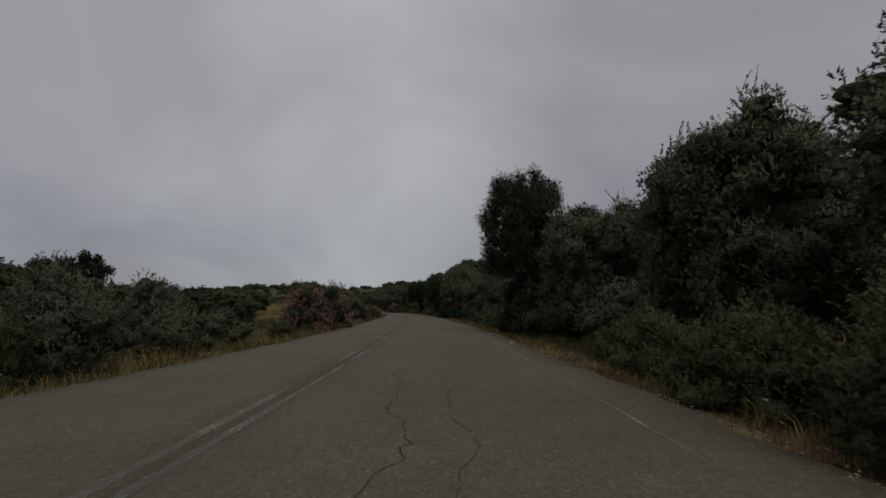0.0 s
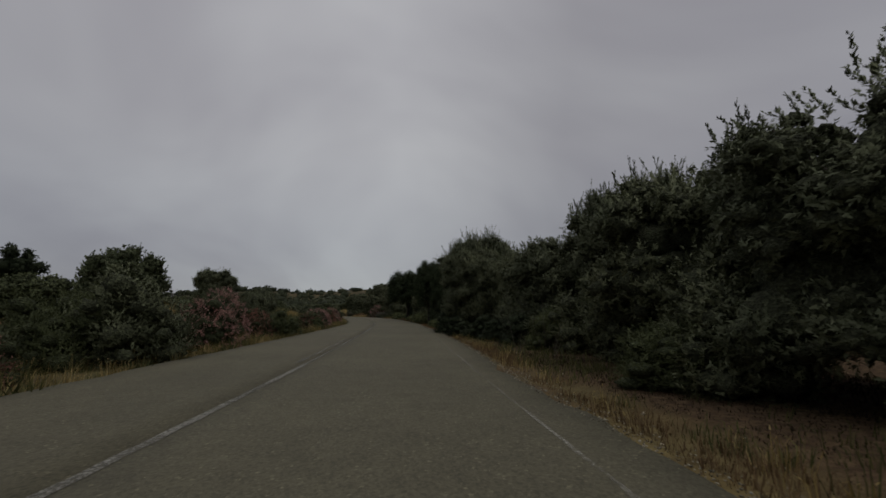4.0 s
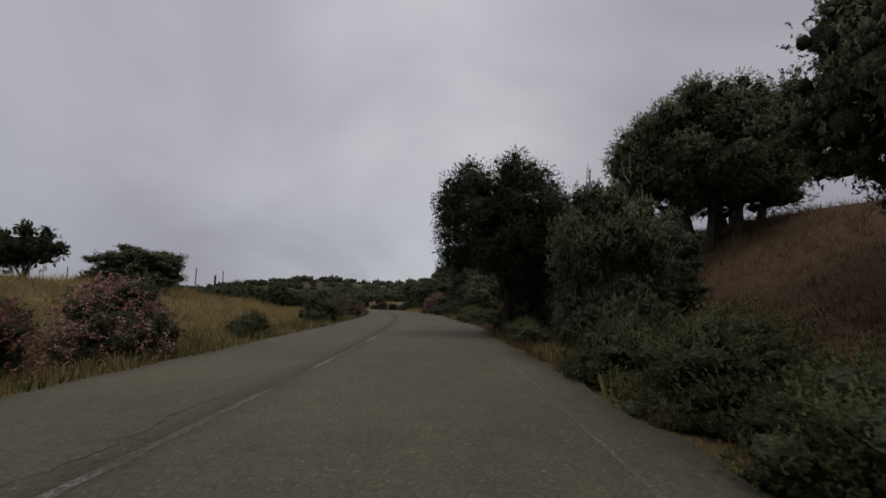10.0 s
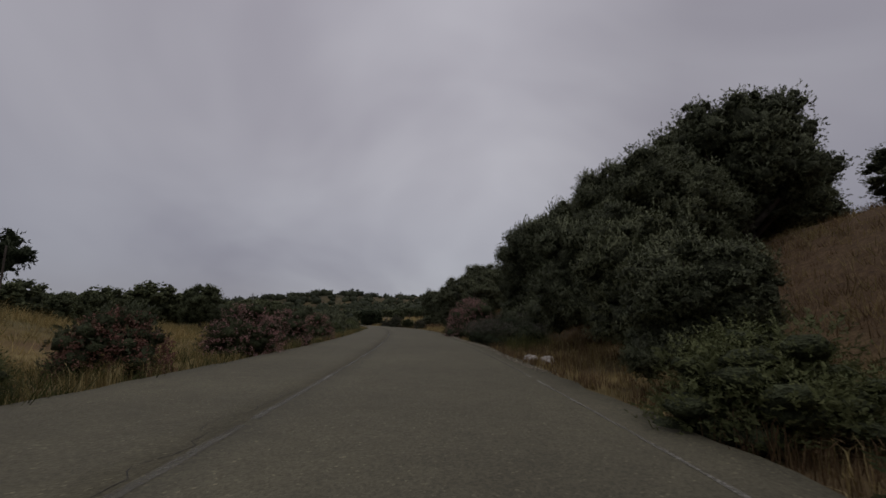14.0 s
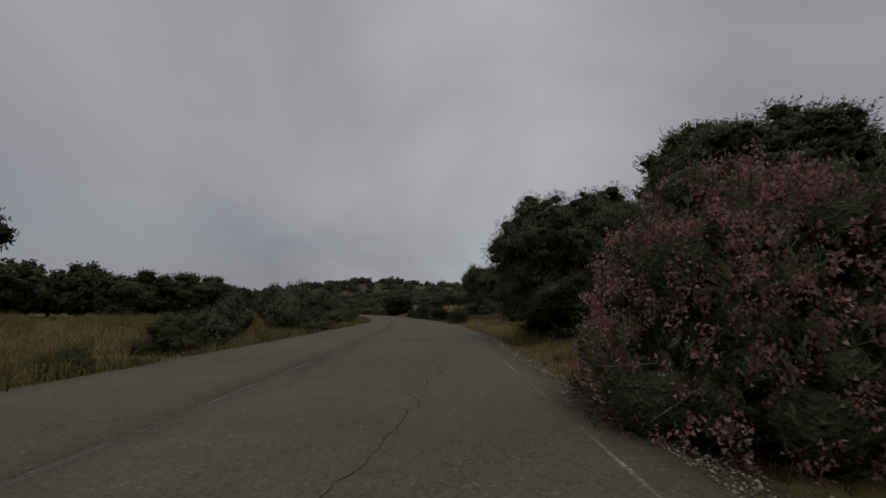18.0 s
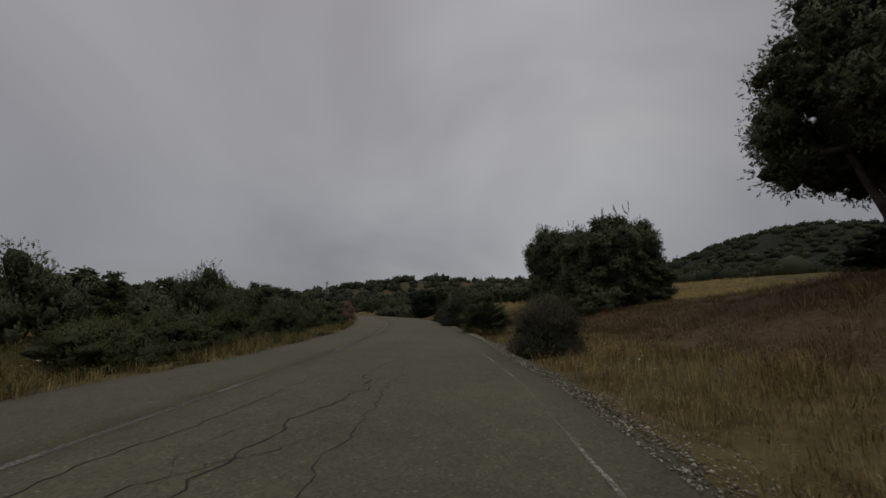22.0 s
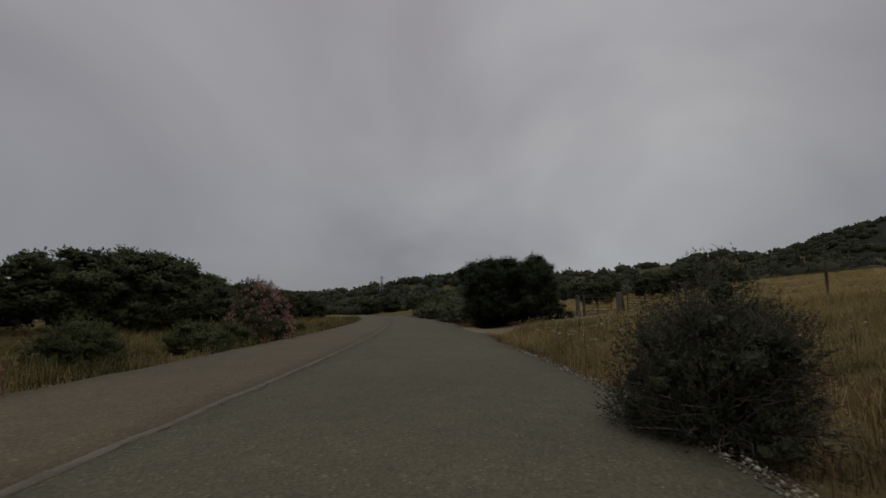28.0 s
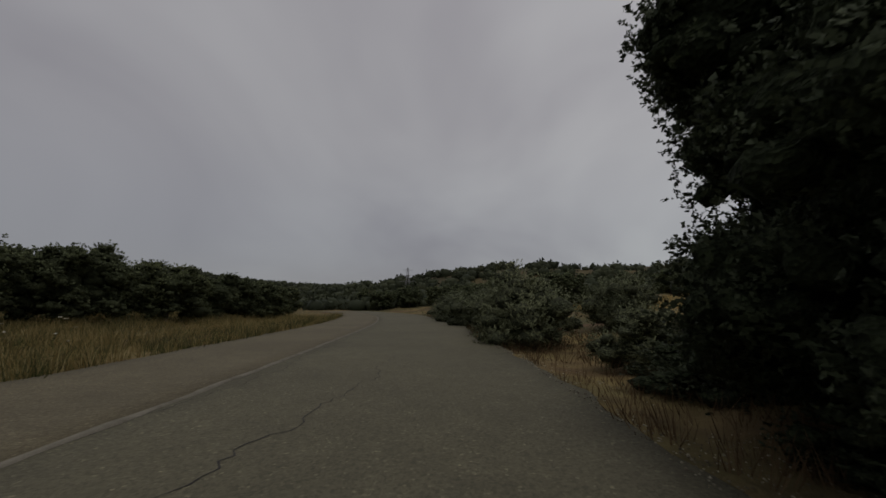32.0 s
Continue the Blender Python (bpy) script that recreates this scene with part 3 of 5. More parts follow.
def worn_strip(name, s0, s1, d0, width, seed, gap=0.0, z=0.005, paint=PAINT):
    """A painted line in pieces, with ragged ends where it is worn away."""
    rng = np.random.default_rng(seed)
    s = s0
    while s < s1:
        run = rng.uniform(5, 12)
        e = min(s + run, s1)
        lo = lambda q: d0(q) - width / 2 + 0.008 * np.sin(q * 9 + seed)
        hi = lambda q: d0(q) + width / 2 + 0.008 * np.sin(q * 7 + seed)
        part_np(name, (*ribbon(s, e, lo, hi, z, 0.4), paint), road, "faded white road line")
        s = e + (gap if rng.random() < 0.7 else 0.0)


def centre(offset):
    return lambda s: np.full_like(np.asarray(s, float), offset) + 0.02 * np.sin(np.asarray(s) * 0.21)


worn_strip("centre_line", -20, 96, centre(0.0), 0.1, 3, 0.06)
worn_strip("centre_line", 96, 130, centre(0.0), 0.1, 9, 0.3, paint=FAINT_PAINT)
worn_strip("centre_line", 130, 170, centre(0.0), 0.1, 4, 0.1, paint=FAINT_PAINT)
sv = np.linspace(178.5, 288, 420)
ragged = np.random.default_rng(5).normal(0, 0.006, (2, 420)) + 0.012 * np.sin(np.outer([3.1, 4.3], sv))
bead = np.stack([-0.055 + ragged[0], -0.035 + ragged[0], 0 * sv, 0.035 + ragged[1], 0.048 + ragged[1]], 1) - 0.015 + 0.02 * np.sin(sv * 0.21)[:, None]
rise = np.array([0.004, 0.013, 0.017, 0.014, 0.001]) * (1 + 0.25 * np.sin(sv * 2.3))[:, None]
part_np("seam", (np.concatenate([xy(np.repeat(sv[:, None], 5, 1), bead), rise[..., None]], -1).reshape(-1, 3), grid_faces(420, 5)[:, ::-1], SEAM, True), road, "pale raised seam of the resurfaced lane")
worn_strip("centre_line", 170, 178.5, centre(0.0), 0.1, 5, 0.1, paint=FAINT_PAINT)
for a, b in ((-6, 6.4), (9.4, 12.0), (17, 22.6), (41, 50)):
    worn_strip("centre_line", a, b, centre(-0.24), 0.11, int(a) + 40)
worn_strip("edge_line", -20, 57, right_line, 0.042, 6, 0.2, paint=EDGE_PAINT)
worn_strip("edge_line", 60, 120, right_line, 0.045, 7, 0.5)
worn_strip("edge_line", 120, 178, right_line, 0.04, 8, 0.12, paint=EDGE_PAINT)


def crack(points, width, seed):
    """A ragged crack: a thin dark strip that wanders along the points (s, d)."""
    rng = np.random.default_rng(seed)
    p = np.array(points, float)
    n = int(np.abs(np.diff(p, axis=0)).sum() / 0.14) + 2
    f = np.linspace(0, len(p) - 1, n)
    s, d = (np.interp(f, np.arange(len(p)), p[:, i]) for i in (0, 1))
    walk_off = np.cumsum(rng.normal(0, 0.045, n))
    walk_off -= np.linspace(walk_off[0], walk_off[-1], n)
    d = d + walk_off + rng.normal(0, 0.01, n)
    s = s + rng.normal(0, 0.02, n)
    w = width * rng.uniform(0.25, 1.0, n) * np.sin(np.linspace(0.15, math.pi - 0.15, n)) ** 0.4
    a, b = xy(s, d - w), xy(s, d + w)
    v = np.stack([np.c_[a, np.full(n, 0.0035)], np.c_[b, np.full(n, 0.0035)]], 1).reshape(-1, 3)
    part_np("crack", (v, grid_faces(n, 2), CRACK), road, "dark open crack")


CRACKS = [((2, 1.3), (9, 1.35)), ((2.5, 2.0), (11, 2.1)), ((9, 0.35), (14.5, 0.55)), ((10, 0.9), (13, 0.8)), ((95, 1.3), (104, 1.9)), ((94, -0.25), (112, -0.1)),
          ((112, 0.3), (127, -0.1)), ((118, 0.7), (133, 1.1)), ((119, 1.4), (119.3, 3.6)), ((131, 1.9), (146, 2.1)), ((132.5, 2.5), (132.8, 4.1))]
CRACKS_2 = [((136, 0.4), (152, 1.0)), ((138, 0.2), (146, 0.15)), ((140, 1.2), (158, 1.7)), ((146, 2.1), (168, 2.3)), ((147, 1.5), (160, 1.2)), ((152, 2.9), (156, 3.3)),
            ((155, 0.3), (166, 0.9)), ((158, 1.6), (169, 1.9)), ((159, 0.2), (162, 2.2)), ((174, 2.2), (181, 2.6)), ((179, 0.06), (205, 0.06))]
CRACKS_3 = [((186, -2.4), (193, -1.2)), ((205, 0.06), (240, 0.06)), ((207, -2.3), (210, -0.4)), ((64, -0.25), (84, -0.2)), ((40, -0.35), (47, -0.3)), ((216, 1.1), (228, 2.0))]
for i, c in enumerate(CRACKS + CRACKS_2 + CRACKS_3):
    crack(c, (0.0065 if i % 3 else 0.01) * (1.5 if len(CRACKS) <= i < len(CRACKS + CRACKS_2) else 1.0), 100 + i)
for i in range(11):
    rng = np.random.default_rng(300 + i)
    s0, d0 = rng.uniform(-2, 225), rng.uniform(-2.9, 3.2)
    crack([(s0, d0), (s0 + rng.uniform(1.5, 5), d0 + rng.normal(0, 0.5))], 0.005, 400 + i)

# dirt entrance to the field gate: wide at the asphalt, narrowing towards the gate
def track_near(d):
    """Where along the road the track's near side lies, d metres to the right."""
    return np.minimum(213.2 + 1.1 * (np.asarray(d, float) - 4.0), 216.9) + 0.25 * np.sin(np.asarray(d) * 1.7)


def track_far(d):
    """And its far side, which runs back towards the gate."""
    return np.maximum(221.2 - 0.85 * (np.maximum(np.asarray(d, float), 5.0) - 5.0), 218.4)


tu, tw = np.meshgrid(np.linspace(0, 1, 70), np.linspace(0, 1, 80) ** 1.3, indexing="ij")
tD2 = 4.1 + 9.7 * tw
tS = track_near(tD2) * (1 - tu) + (track_far(tD2) + 0.2 * np.sin(tD2 * 1.1)) * tu
tD2 = tD2 + (right_edge(tS) - 4.5) * (1 - tw) + 0.12 * np.sin(tS * 1.9) * np.sin(tS * 0.7)
out_of_road = tD2 - right_edge(tS)
blend = smooth((out_of_road + 0.1) / 1.6)
rim = smooth(np.minimum(tu, 1 - tu) / 0.1) * smooth((1 - tw) / 0.08)
low = np.where(out_of_road < 0.12, -0.05, ground_z(tS, tD2) - 0.06)
level = 0.007 * (1 - blend) + blend * (ground_z(tS, tD2) + 0.045 + 0.004 * np.sin(tS * 3) * np.sin(tD2 * 2.3))
tz = (1 - rim) * low + rim * level + np.random.default_rng(8).normal(0, 0.002, tS.shape) - 0.012 * smooth((0.25 - tw * 9.7) / 0.25)
v = np.concatenate([xy(tS, tD2), tz[..., None]], -1).reshape(-1, 3)
f = grid_faces(70, 80)
new("dirt_track", mesh_np("dirt_track", v, f, DIRT, True))
tagged(bpy.data.objects["dirt_track"], "pale trodden dirt track from the road to the field gate", "dirt track", kind="structure")


# ---- plants: one of each kind is built, then placed or copied ----
ICO_V = np.array([(0, 1, 1.618), (0, -1, 1.618), (0, 1, -1.618), (0, -1, -1.618), (1, 1.618, 0), (-1, 1.618, 0), (1, -1.618, 0), (-1, -1.618, 0), (1.618, 0, 1), (1.618, 0, -1), (-1.618, 0, 1), (-1.618, 0, -1)])
ICO_F = np.array([f for f in itertools.combinations(range(12), 3) if all(abs(np.linalg.norm(ICO_V[a] - ICO_V[b]) - 2) < 0.1 for a, b in itertools.combinations(f, 2))])


def ball(level):
    """Vertices and faces of a unit ball: an icosahedron split level times."""
    v, f = [tuple(p) for p in unit(ICO_V)], [tuple(int(i) for i in t) for t in ICO_F]
    for _ in range(level):
        index, split = {}, []
        def half(p, q):
            key = (min(p, q), max(p, q))
            if key not in index:
                index[key] = len(v)
                v.append(tuple(unit(np.array(v[p]) + np.array(v[q]))))
            return index[key]
        for p, q, r in f:
            x, y, z = half(p, q), half(q, r), half(r, p)
            split += [(p, x, z), (q, y, x), (r, z, y), (x, y, z)]
        f = split
    v, f = np.array(v), np.array(f)
    out = np.einsum("ij,ij->i", np.cross(v[f[:, 1]] - v[f[:, 0]], v[f[:, 2]] - v[f[:, 0]]), v[f].mean(1)) < 0
    f[out] = f[out][:, ::-1]
    return v, f


BALL_1, BALL_0 = ball(1), ball(0)


def inner(rng, centres, radii, squash, size=0.82, shape=BALL_1):
    """The close foliage inside each clump of a crown: an uneven lump that lets no light through."""
    v0, f0 = shape
    n, k = len(radii), len(v0)
    r = np.asarray(radii)[:, None, None] * size * rng.uniform(0.72, 1.12, (n, k, 1))
    v = np.asarray(centres)[:, None] + v0[None] * r * [1, 1, squash]
    f = f0[None] + k * np.arange(n)[:, None, None]
    return v.reshape(-1, 3), f.reshape(-1, 3)


def grow_tree(kind, label, category, seed, height, radius, clear, leaf, bark, n_clump, n_leaf, length, width, trunk_r=0.16, lift=0.25, squash=0.75, low=-0.35, spikes=0, reach=0.3, hang=0.0, bulk=0.8, stems=1, dense=1.0, skirt=0.95):
    """A tree or tall shrub about height x 2 radius, its crown from clear to height."""
    rng = np.random.default_rng(seed)
    root = root_for(kind, label, category)
    mid, half = (clear + height) / 2, (height - clear) / 2
    lobes = max(16, int(n_clump * 0.3))
    i = np.arange(lobes) + 0.5
    up = 1 - (1 - low) * i / lobes
    turn = i * 2.39996 + rng.uniform(0, 6)
    u = unit(np.c_[np.cos(turn) * np.sqrt(1 - up**2), np.sin(turn) * np.sqrt(1 - up**2), up] + rng.normal(0, 0.13, (lobes, 3)))
    lr = rng.uniform(0.2, 0.36, (lobes, 1)) * radius * min(1.0, (55 / lobes) ** 0.3)
    u = np.sign(u) * np.abs(u) ** bulk
    if low < -0.9:
        flat = np.linalg.norm(u[:, :2], axis=1, keepdims=True) + 1e-6
        u[:, :2] *= np.where(u[:, 2:] < 0, np.minimum(skirt / flat, 4.0), 1.0)
    heart = np.array([0, 0, mid])
    lc = heart + u * rng.uniform(0.78, 1.06, (len(u), 1)) * (np.array([radius, radius, half]) - lr * [1, 1, min(1, half / radius)])
    per = 9
    w = unit(rng.normal(0, 1, (len(u), per, 3)) + 0.7 * unit(lc - heart)[:, None])
    cr = (lr * rng.uniform(0.3, 0.52, (len(u), per))).ravel()
    centres = (lc[:, None] + w * lr[:, None] * rng.uniform(0.5, 0.8, (len(u), per, 1))).reshape(-1, 3)
    nests = np.repeat(lc, per, 0)
    centres[:, 2] = np.clip(centres[:, 2], clear + 0.3 * cr, height - cr * squash * 0.9)
    n_limb = len(centres)
    top = np.array([rng.normal(0, 0.1) * radius, rng.normal(0, 0.1) * radius, clear + 0.35 * (height - clear)])
    bend = rng.normal(0, 0.08 * radius, 2)
    pts = [[0, 0, -0.15], [bend[0] * 0.4, bend[1] * 0.4, top[2] * 0.3], [bend[0], bend[1], top[2] * 0.65], top]
    if stems == 1:
        part_np("trunk", (*tube(pts, [trunk_r * 1.35, trunk_r, trunk_r * 0.85, trunk_r * 0.6], 9), bark, True), root)
    for k in range(stems if stems > 1 else 0):
        a = 6.28 * (k + rng.uniform(-0.3, 0.3)) / stems
        out = np.array([math.cos(a), math.sin(a), 0.0])
        foot, fork = out * rng.uniform(0.05, 0.3) * radius, out * rng.uniform(0.35, 0.75) * radius
        pts = [foot - [0, 0, 0.15], foot * 1.25 + rng.normal(0, 0.08, 3) + [0, 0, 0.16 * height], fork * 0.7 + rng.normal(0, 0.1, 3) + [0, 0, 0.33 * height], fork + [0, 0, 0.58 * height]]
        part_np("trunk", (*tube(pts, trunk_r * rng.uniform(0.5, 0.8) * np.array([1.3, 1.0, 0.75, 0.35]), 7), bark, True), root)
    for i in rng.choice(n_limb, 7, replace=False):
        f = rng.uniform(0.35, 0.95)
        base = np.array(pts[1]) * (1 - f) + top * f
        end = centres[i]
        mid_p = (base + end) / 2 + [0, 0, 0.12 * radius] + rng.normal(0, 0.06 * radius, 3)
        part_np("limb", (*tube([base, mid_p, end, end + (end - mid_p) * 0.1], [trunk_r * 0.5, trunk_r * 0.34, trunk_r * 0.2, trunk_r * 0.06], 6), bark, True), root)
    p, out, which = clump_points(rng, centres, cr, n_leaf // 9, squash)
    core = nests[which]
    core[:, 2] = 0.45 * core[:, 2] + 0.55 * (clear + 0.62 * (height - clear))
    pieces = [sprays(rng, p, out, n_leaf, reach, length, width, core, lift - hang)]
    for i in range(spikes):
        a = centres[rng.integers(n_limb)] + [0, 0, cr.mean() * 0.5]
        if a[2] < mid:
            continue
        tip = unit(u[rng.integers(len(u))] * [0.5, 0.5, 0.2] + [0, 0, 1.0])
        q = a + rng.normal(0, 0.08 * radius, (7, 3)) * [1, 1, 0.6]
        pieces.append(sprays(rng, q, np.repeat(tip[None], 7, 0), 300, 0.2 * radius, length, width, heart, 0.4, 0.3, 0.6))
    cv, cf, cn = join_leaves(pieces)
    part_np("crown", (cv, cf, leaf, True, cn), root)
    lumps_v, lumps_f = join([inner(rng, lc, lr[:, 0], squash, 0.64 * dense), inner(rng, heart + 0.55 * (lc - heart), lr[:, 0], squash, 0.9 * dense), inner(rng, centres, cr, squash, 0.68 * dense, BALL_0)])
    tagged(part_np("shaded_core", (lumps_v, lumps_f, MASS_FOR[leaf.name], True), root), kind="stuff")
    root["height"], root["radius"] = height, radius
    return root


def grow_shrub(kind, label, category, seed, height, radius, leaf, bark, n_clump, n_leaf, length, width, stems=9, lift=0.4, flowers=None, n_flower=0, twigs=0, reach=0.2, petal=0.045, per=14, dense=1.0):
    """A shrub that is leafy down to the ground, with stems, and flower heads or bare twigs where it has them."""
    rng = np.random.default_rng(seed)
    root = root_for(kind, label, category)
    u = unit(rng.normal(0, 1, (n_clump * 4, 3)) + [0, 0, 0.25])
    u = u[u[:, 2] > -0.1][:n_clump]
    k = rng.uniform(0.35, 0.86, (len(u), 1))
    cr = rng.uniform(0.18, 0.34, len(u)) * radius
    tall = height / radius
    centres = u * k * [radius, radius, height] + [0, 0, 0.06 * height]
    centres[:, 2] = np.clip(centres[:, 2], 0.12 * height, height - cr * 0.7)
    for i in range(stems):
        c = centres[rng.integers(len(u))] * 0.95
        b = rng.normal(0, 0.12 * radius, 3) * [1, 1, 0]
        m = (b + c) / 2 + rng.normal(0, 0.07 * radius, 3)
        part_np("stem", (*tube([b - [0, 0, 0.1], m, c], [0.022 * radius + 0.008, 0.016 * radius + 0.005, 0.006], 5), bark, True), root)
    p, out, _ = clump_points(rng, centres, cr, n_leaf // 9, min(1.0, 0.55 * tall))
    p[:, 2] = np.abs(p[:, 2]) + 0.02
    fv, ff, fn = sprays(rng, p, out, n_leaf, reach, length, width, np.array([0, 0, 0.42 * height]), lift, 0.55)
    part_np("foliage", (fv, ff, leaf, True, fn), root)
    tagged(part_np("shaded_core", (*inner(rng, centres, cr, min(1.0, 0.55 * tall), 0.75 * dense, BALL_0), MASS_FOR[leaf.name], True), root), kind="stuff")
    if twigs:
        pieces = []
        for _ in range(twigs):
            d = unit(rng.normal(0, 1, 3) + [0, 0, 0.9])
            if d[2] < 0:
                d[2] *= -0.4
            a = d * [radius * 0.55, radius * 0.55, height * 0.55] + [0, 0, 0.1]
            e = a + unit(d + rng.normal(0, 0.35, 3)) * rng.uniform(0.35, 0.72) * radius
            e[2] = max(e[2], 0.05)
            w = 0.004 + 0.003 * radius
            pieces.append(tube([a, (a + e) / 2 + rng.normal(0, 0.05, 3), e], [w, w * 0.7, w * 0.25], 4))
        tagged(part_np("twig_tangle", (*join(pieces), TWIG), root, "pale bare thorny twigs"), kind="stuff")
    if flowers:
        heads = max(8, n_flower // per)
        fu = unit(rng.normal(0, 1, (heads, 3)) + [0, 0, 0.5])
        fu[:, 2] = np.abs(fu[:, 2])
        hp = fu * [radius * 0.95, radius * 0.95, height * 0.9] * rng.uniform(0.84, 1.04, (heads, 1))
        fp = np.repeat(hp, per, 0) + rng.normal(0, 0.04, (heads * per, 3))
        part_np("blossom", (*leaves(rng, fp, np.repeat(fu, per, 0), petal, petal * 0.55, 0.2, 1.2), flowers), root, "clusters of blossom")
    root["height"], root["radius"] = height, radius
    return root


def grow_broom(seed):
    """A low dark bush with long shoots that arch out of it and down to the verge."""
    height, radius = 1.4, 1.2
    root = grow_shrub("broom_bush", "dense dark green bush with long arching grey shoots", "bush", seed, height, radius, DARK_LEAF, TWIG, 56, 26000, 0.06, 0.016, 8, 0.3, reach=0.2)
    rng = np.random.default_rng(seed + 50)
    shoots, blades = [], []
    for _ in range(150):
        a = rng.uniform(0, 6.28)
        out = np.array([math.cos(a), math.sin(a), 0.0])
        far, top = rng.uniform(0.6, 1.22) * radius, rng.uniform(0.6, 1.1) * height
        f = np.linspace(0, 1, 7)[:, None]
        curve = out * (0.15 + far * f**1.25) + np.array([0, 0, 1.0]) * top * (2.3 * f - 1.65 * f**2) + rng.normal(0, 0.012, (7, 3))
        curve[:, 2] = np.maximum(curve[:, 2], 0.03)
        shoots.append(tube(curve, np.linspace(0.005, 0.0018, 7), 4))
        at = rng.uniform(0.3, 1, 16)
        spot = np.stack([np.interp(at, f[:, 0], curve[:, k]) for k in range(3)], -1)
        blades.append(leaves(rng, spot, out + rng.normal(0, 0.35, (16, 3)), 0.085, 0.009, 0.3))
    tagged(part_np("arching_shoot", (*join(shoots), TWIG), root, "long grey-green arching shoots"), kind="stuff")
    tagged(part_np("shoot_leaf", (*join(blades), THORN_LEAF), root), kind="stuff")
    return root


used = set()


def put(ob, s, d, height, radius, turn, label="", group="", lift=0.0):
    """Places a plant of that height and radius at s, d: the first one itself, then copies."""
    p = xy(s, d)
    z = float(ground_z(s, d)) - 0.03 + lift
    size = Vector((radius / ob["radius"], radius / ob["radius"], height / ob["height"]))
    if ob.name not in used:
        used.add(ob.name)
        ob.matrix_basis = pose(p[0], p[1], z, 0, 0, turn) @ Matrix.Diagonal((*size, 1))
        made = ob
    else:
        rel = [a / b for a, b in zip(size, ob.scale)]
        made = copy_thing(ob, pose(p[0], p[1], z, 0, 0, turn) @ Matrix.Diagonal((*rel, 1)))
    return tagged(made, label, group=group)


OLIVES = [grow_tree("olive_tree", "bushy grey-green wild olive tree beside the road", "tree", 11 + i, 5.0, 2.8, 0.12, OLIVE_LEAF, BARK, 150, 120000, 0.085, 0.03, 0.17, low=-0.97, spikes=16, reach=0.16) for i in range(3)]
FINE_OLIVES = [grow_tree("olive_tree", "tall dense grey-green wild olive tree by the road", "tree", 15, 5.6, 2.8, 0.12, OLIVE_LEAF, BARK, 190, 240000, 0.066, 0.024, 0.17, low=-0.97, spikes=12, reach=0.14)]
SHOOT_OLIVES = [grow_tree("olive_tree", "tall wild olive tree with feathery upright shoots", "tree", 16, 5.6, 2.8, 0.12, OLIVE_LEAF, BARK, 190, 220000, 0.066, 0.024, 0.17, low=-0.97, spikes=130, reach=0.2)]
SLOPE_OLIVES = [grow_tree("olive_tree", "old olive tree with bare lower trunks on the slope", "tree", 31 + i, 5.5, 3.4, 0.8, OLIVE_LEAF, BARK, 190, 120000, 0.088, 0.035, 0.2, low=-0.8, reach=0.2, stems=5, dense=0.9) for i in range(2)]
FINE_SLOPE = [grow_tree("olive_tree", "old olive tree with bare lower trunks on the slope", "tree", 41, 5.5, 3.4, 0.75, OLIVE_LEAF, BARK, 230, 290000, 0.064, 0.025, 0.2, low=-0.8, reach=0.17, stems=7, dense=0.85)]
BROAD = [grow_tree("broadleaf_tree", "dark broad-leaved tree overhanging the road", "tree", 51 + i, 7.0, 3.0, 1.5, BROAD_LEAF, SHADED_BARK, 190, 185000, 0.06, 0.034, 0.15, lift=0.0, low=-0.75, reach=0.28, hang=0.3, dense=0.55) for i in range(2)]
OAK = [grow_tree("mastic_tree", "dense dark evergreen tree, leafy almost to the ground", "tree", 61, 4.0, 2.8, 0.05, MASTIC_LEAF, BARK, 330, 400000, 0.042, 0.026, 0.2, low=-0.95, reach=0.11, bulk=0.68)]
DARK_OLIVE = grow_tree("olive_tree", "dense rounded olive tree, leafy to the ground beside the verge", "tree", 63, 6.0, 3.9, 0.05, OLIVE_LEAF, BARK, 300, 480000, 0.05, 0.019, 0.2, low=-0.95, reach=0.13, dense=0.92, skirt=0.86)
EVERGREENS = [grow_tree("evergreen_tree", "dark green round-crowned tree", "tree", 67 + i, 5.0, 3.0, 0.1, EVERGREEN_LEAF, BARK, 130, 42000, 0.09, 0.07, 0.18, low=-0.95, reach=0.18) for i in range(2)]
FAR_TREES = [grow_tree("evergreen_tree", "distant dark green round-crowned tree", "tree", 71 + i, 5.0, 3.0, 0.1, EVERGREEN_LEAF, BARK, 110, 15000, 0.14, 0.11, 0.18, low=-0.95, reach=0.16) for i in range(3)]
EUCALYPT = grow_tree("eucalyptus_tree", "tall sparse eucalyptus tree far across the field", "tree", 81, 20.0, 9.0, 5.0, DARK_LEAF, BARK, 34, 5200, 0.9, 0.26, 0.6, lift=-0.2, reach=1.0)
# the dark leaf colour also stands in for shade below the crowns
THICKETS = [grow_shrub("thicket_bush", "dense evergreen thicket bush toned dark, partly for shade", "bush", 141 + i, 2.0, 1.2, DARK_LEAF, BARK, 64, 20000, 0.06, 0.034, 6, 0.5, reach=0.14) for i in range(2)]
SHRUBS = [grow_shrub("shrub", "rounded green shrub on the grassy verge", "shrub", 91 + i, 1.2, 1.0, SHRUB_LEAF, TWIG, 60, 34000, 0.04, 0.015, lift=0.7, reach=0.17) for i in range(3)]
OLIVE_SHRUBS = [grow_shrub("wild_olive_shrub", "tall grey-green wild olive shrub by the roadside", "shrub", 101 + i, 2.4, 1.4, OLIVE_LEAF, BARK, 70, 32000, 0.062, 0.023, 7, 0.5, reach=0.2) for i in range(2)]
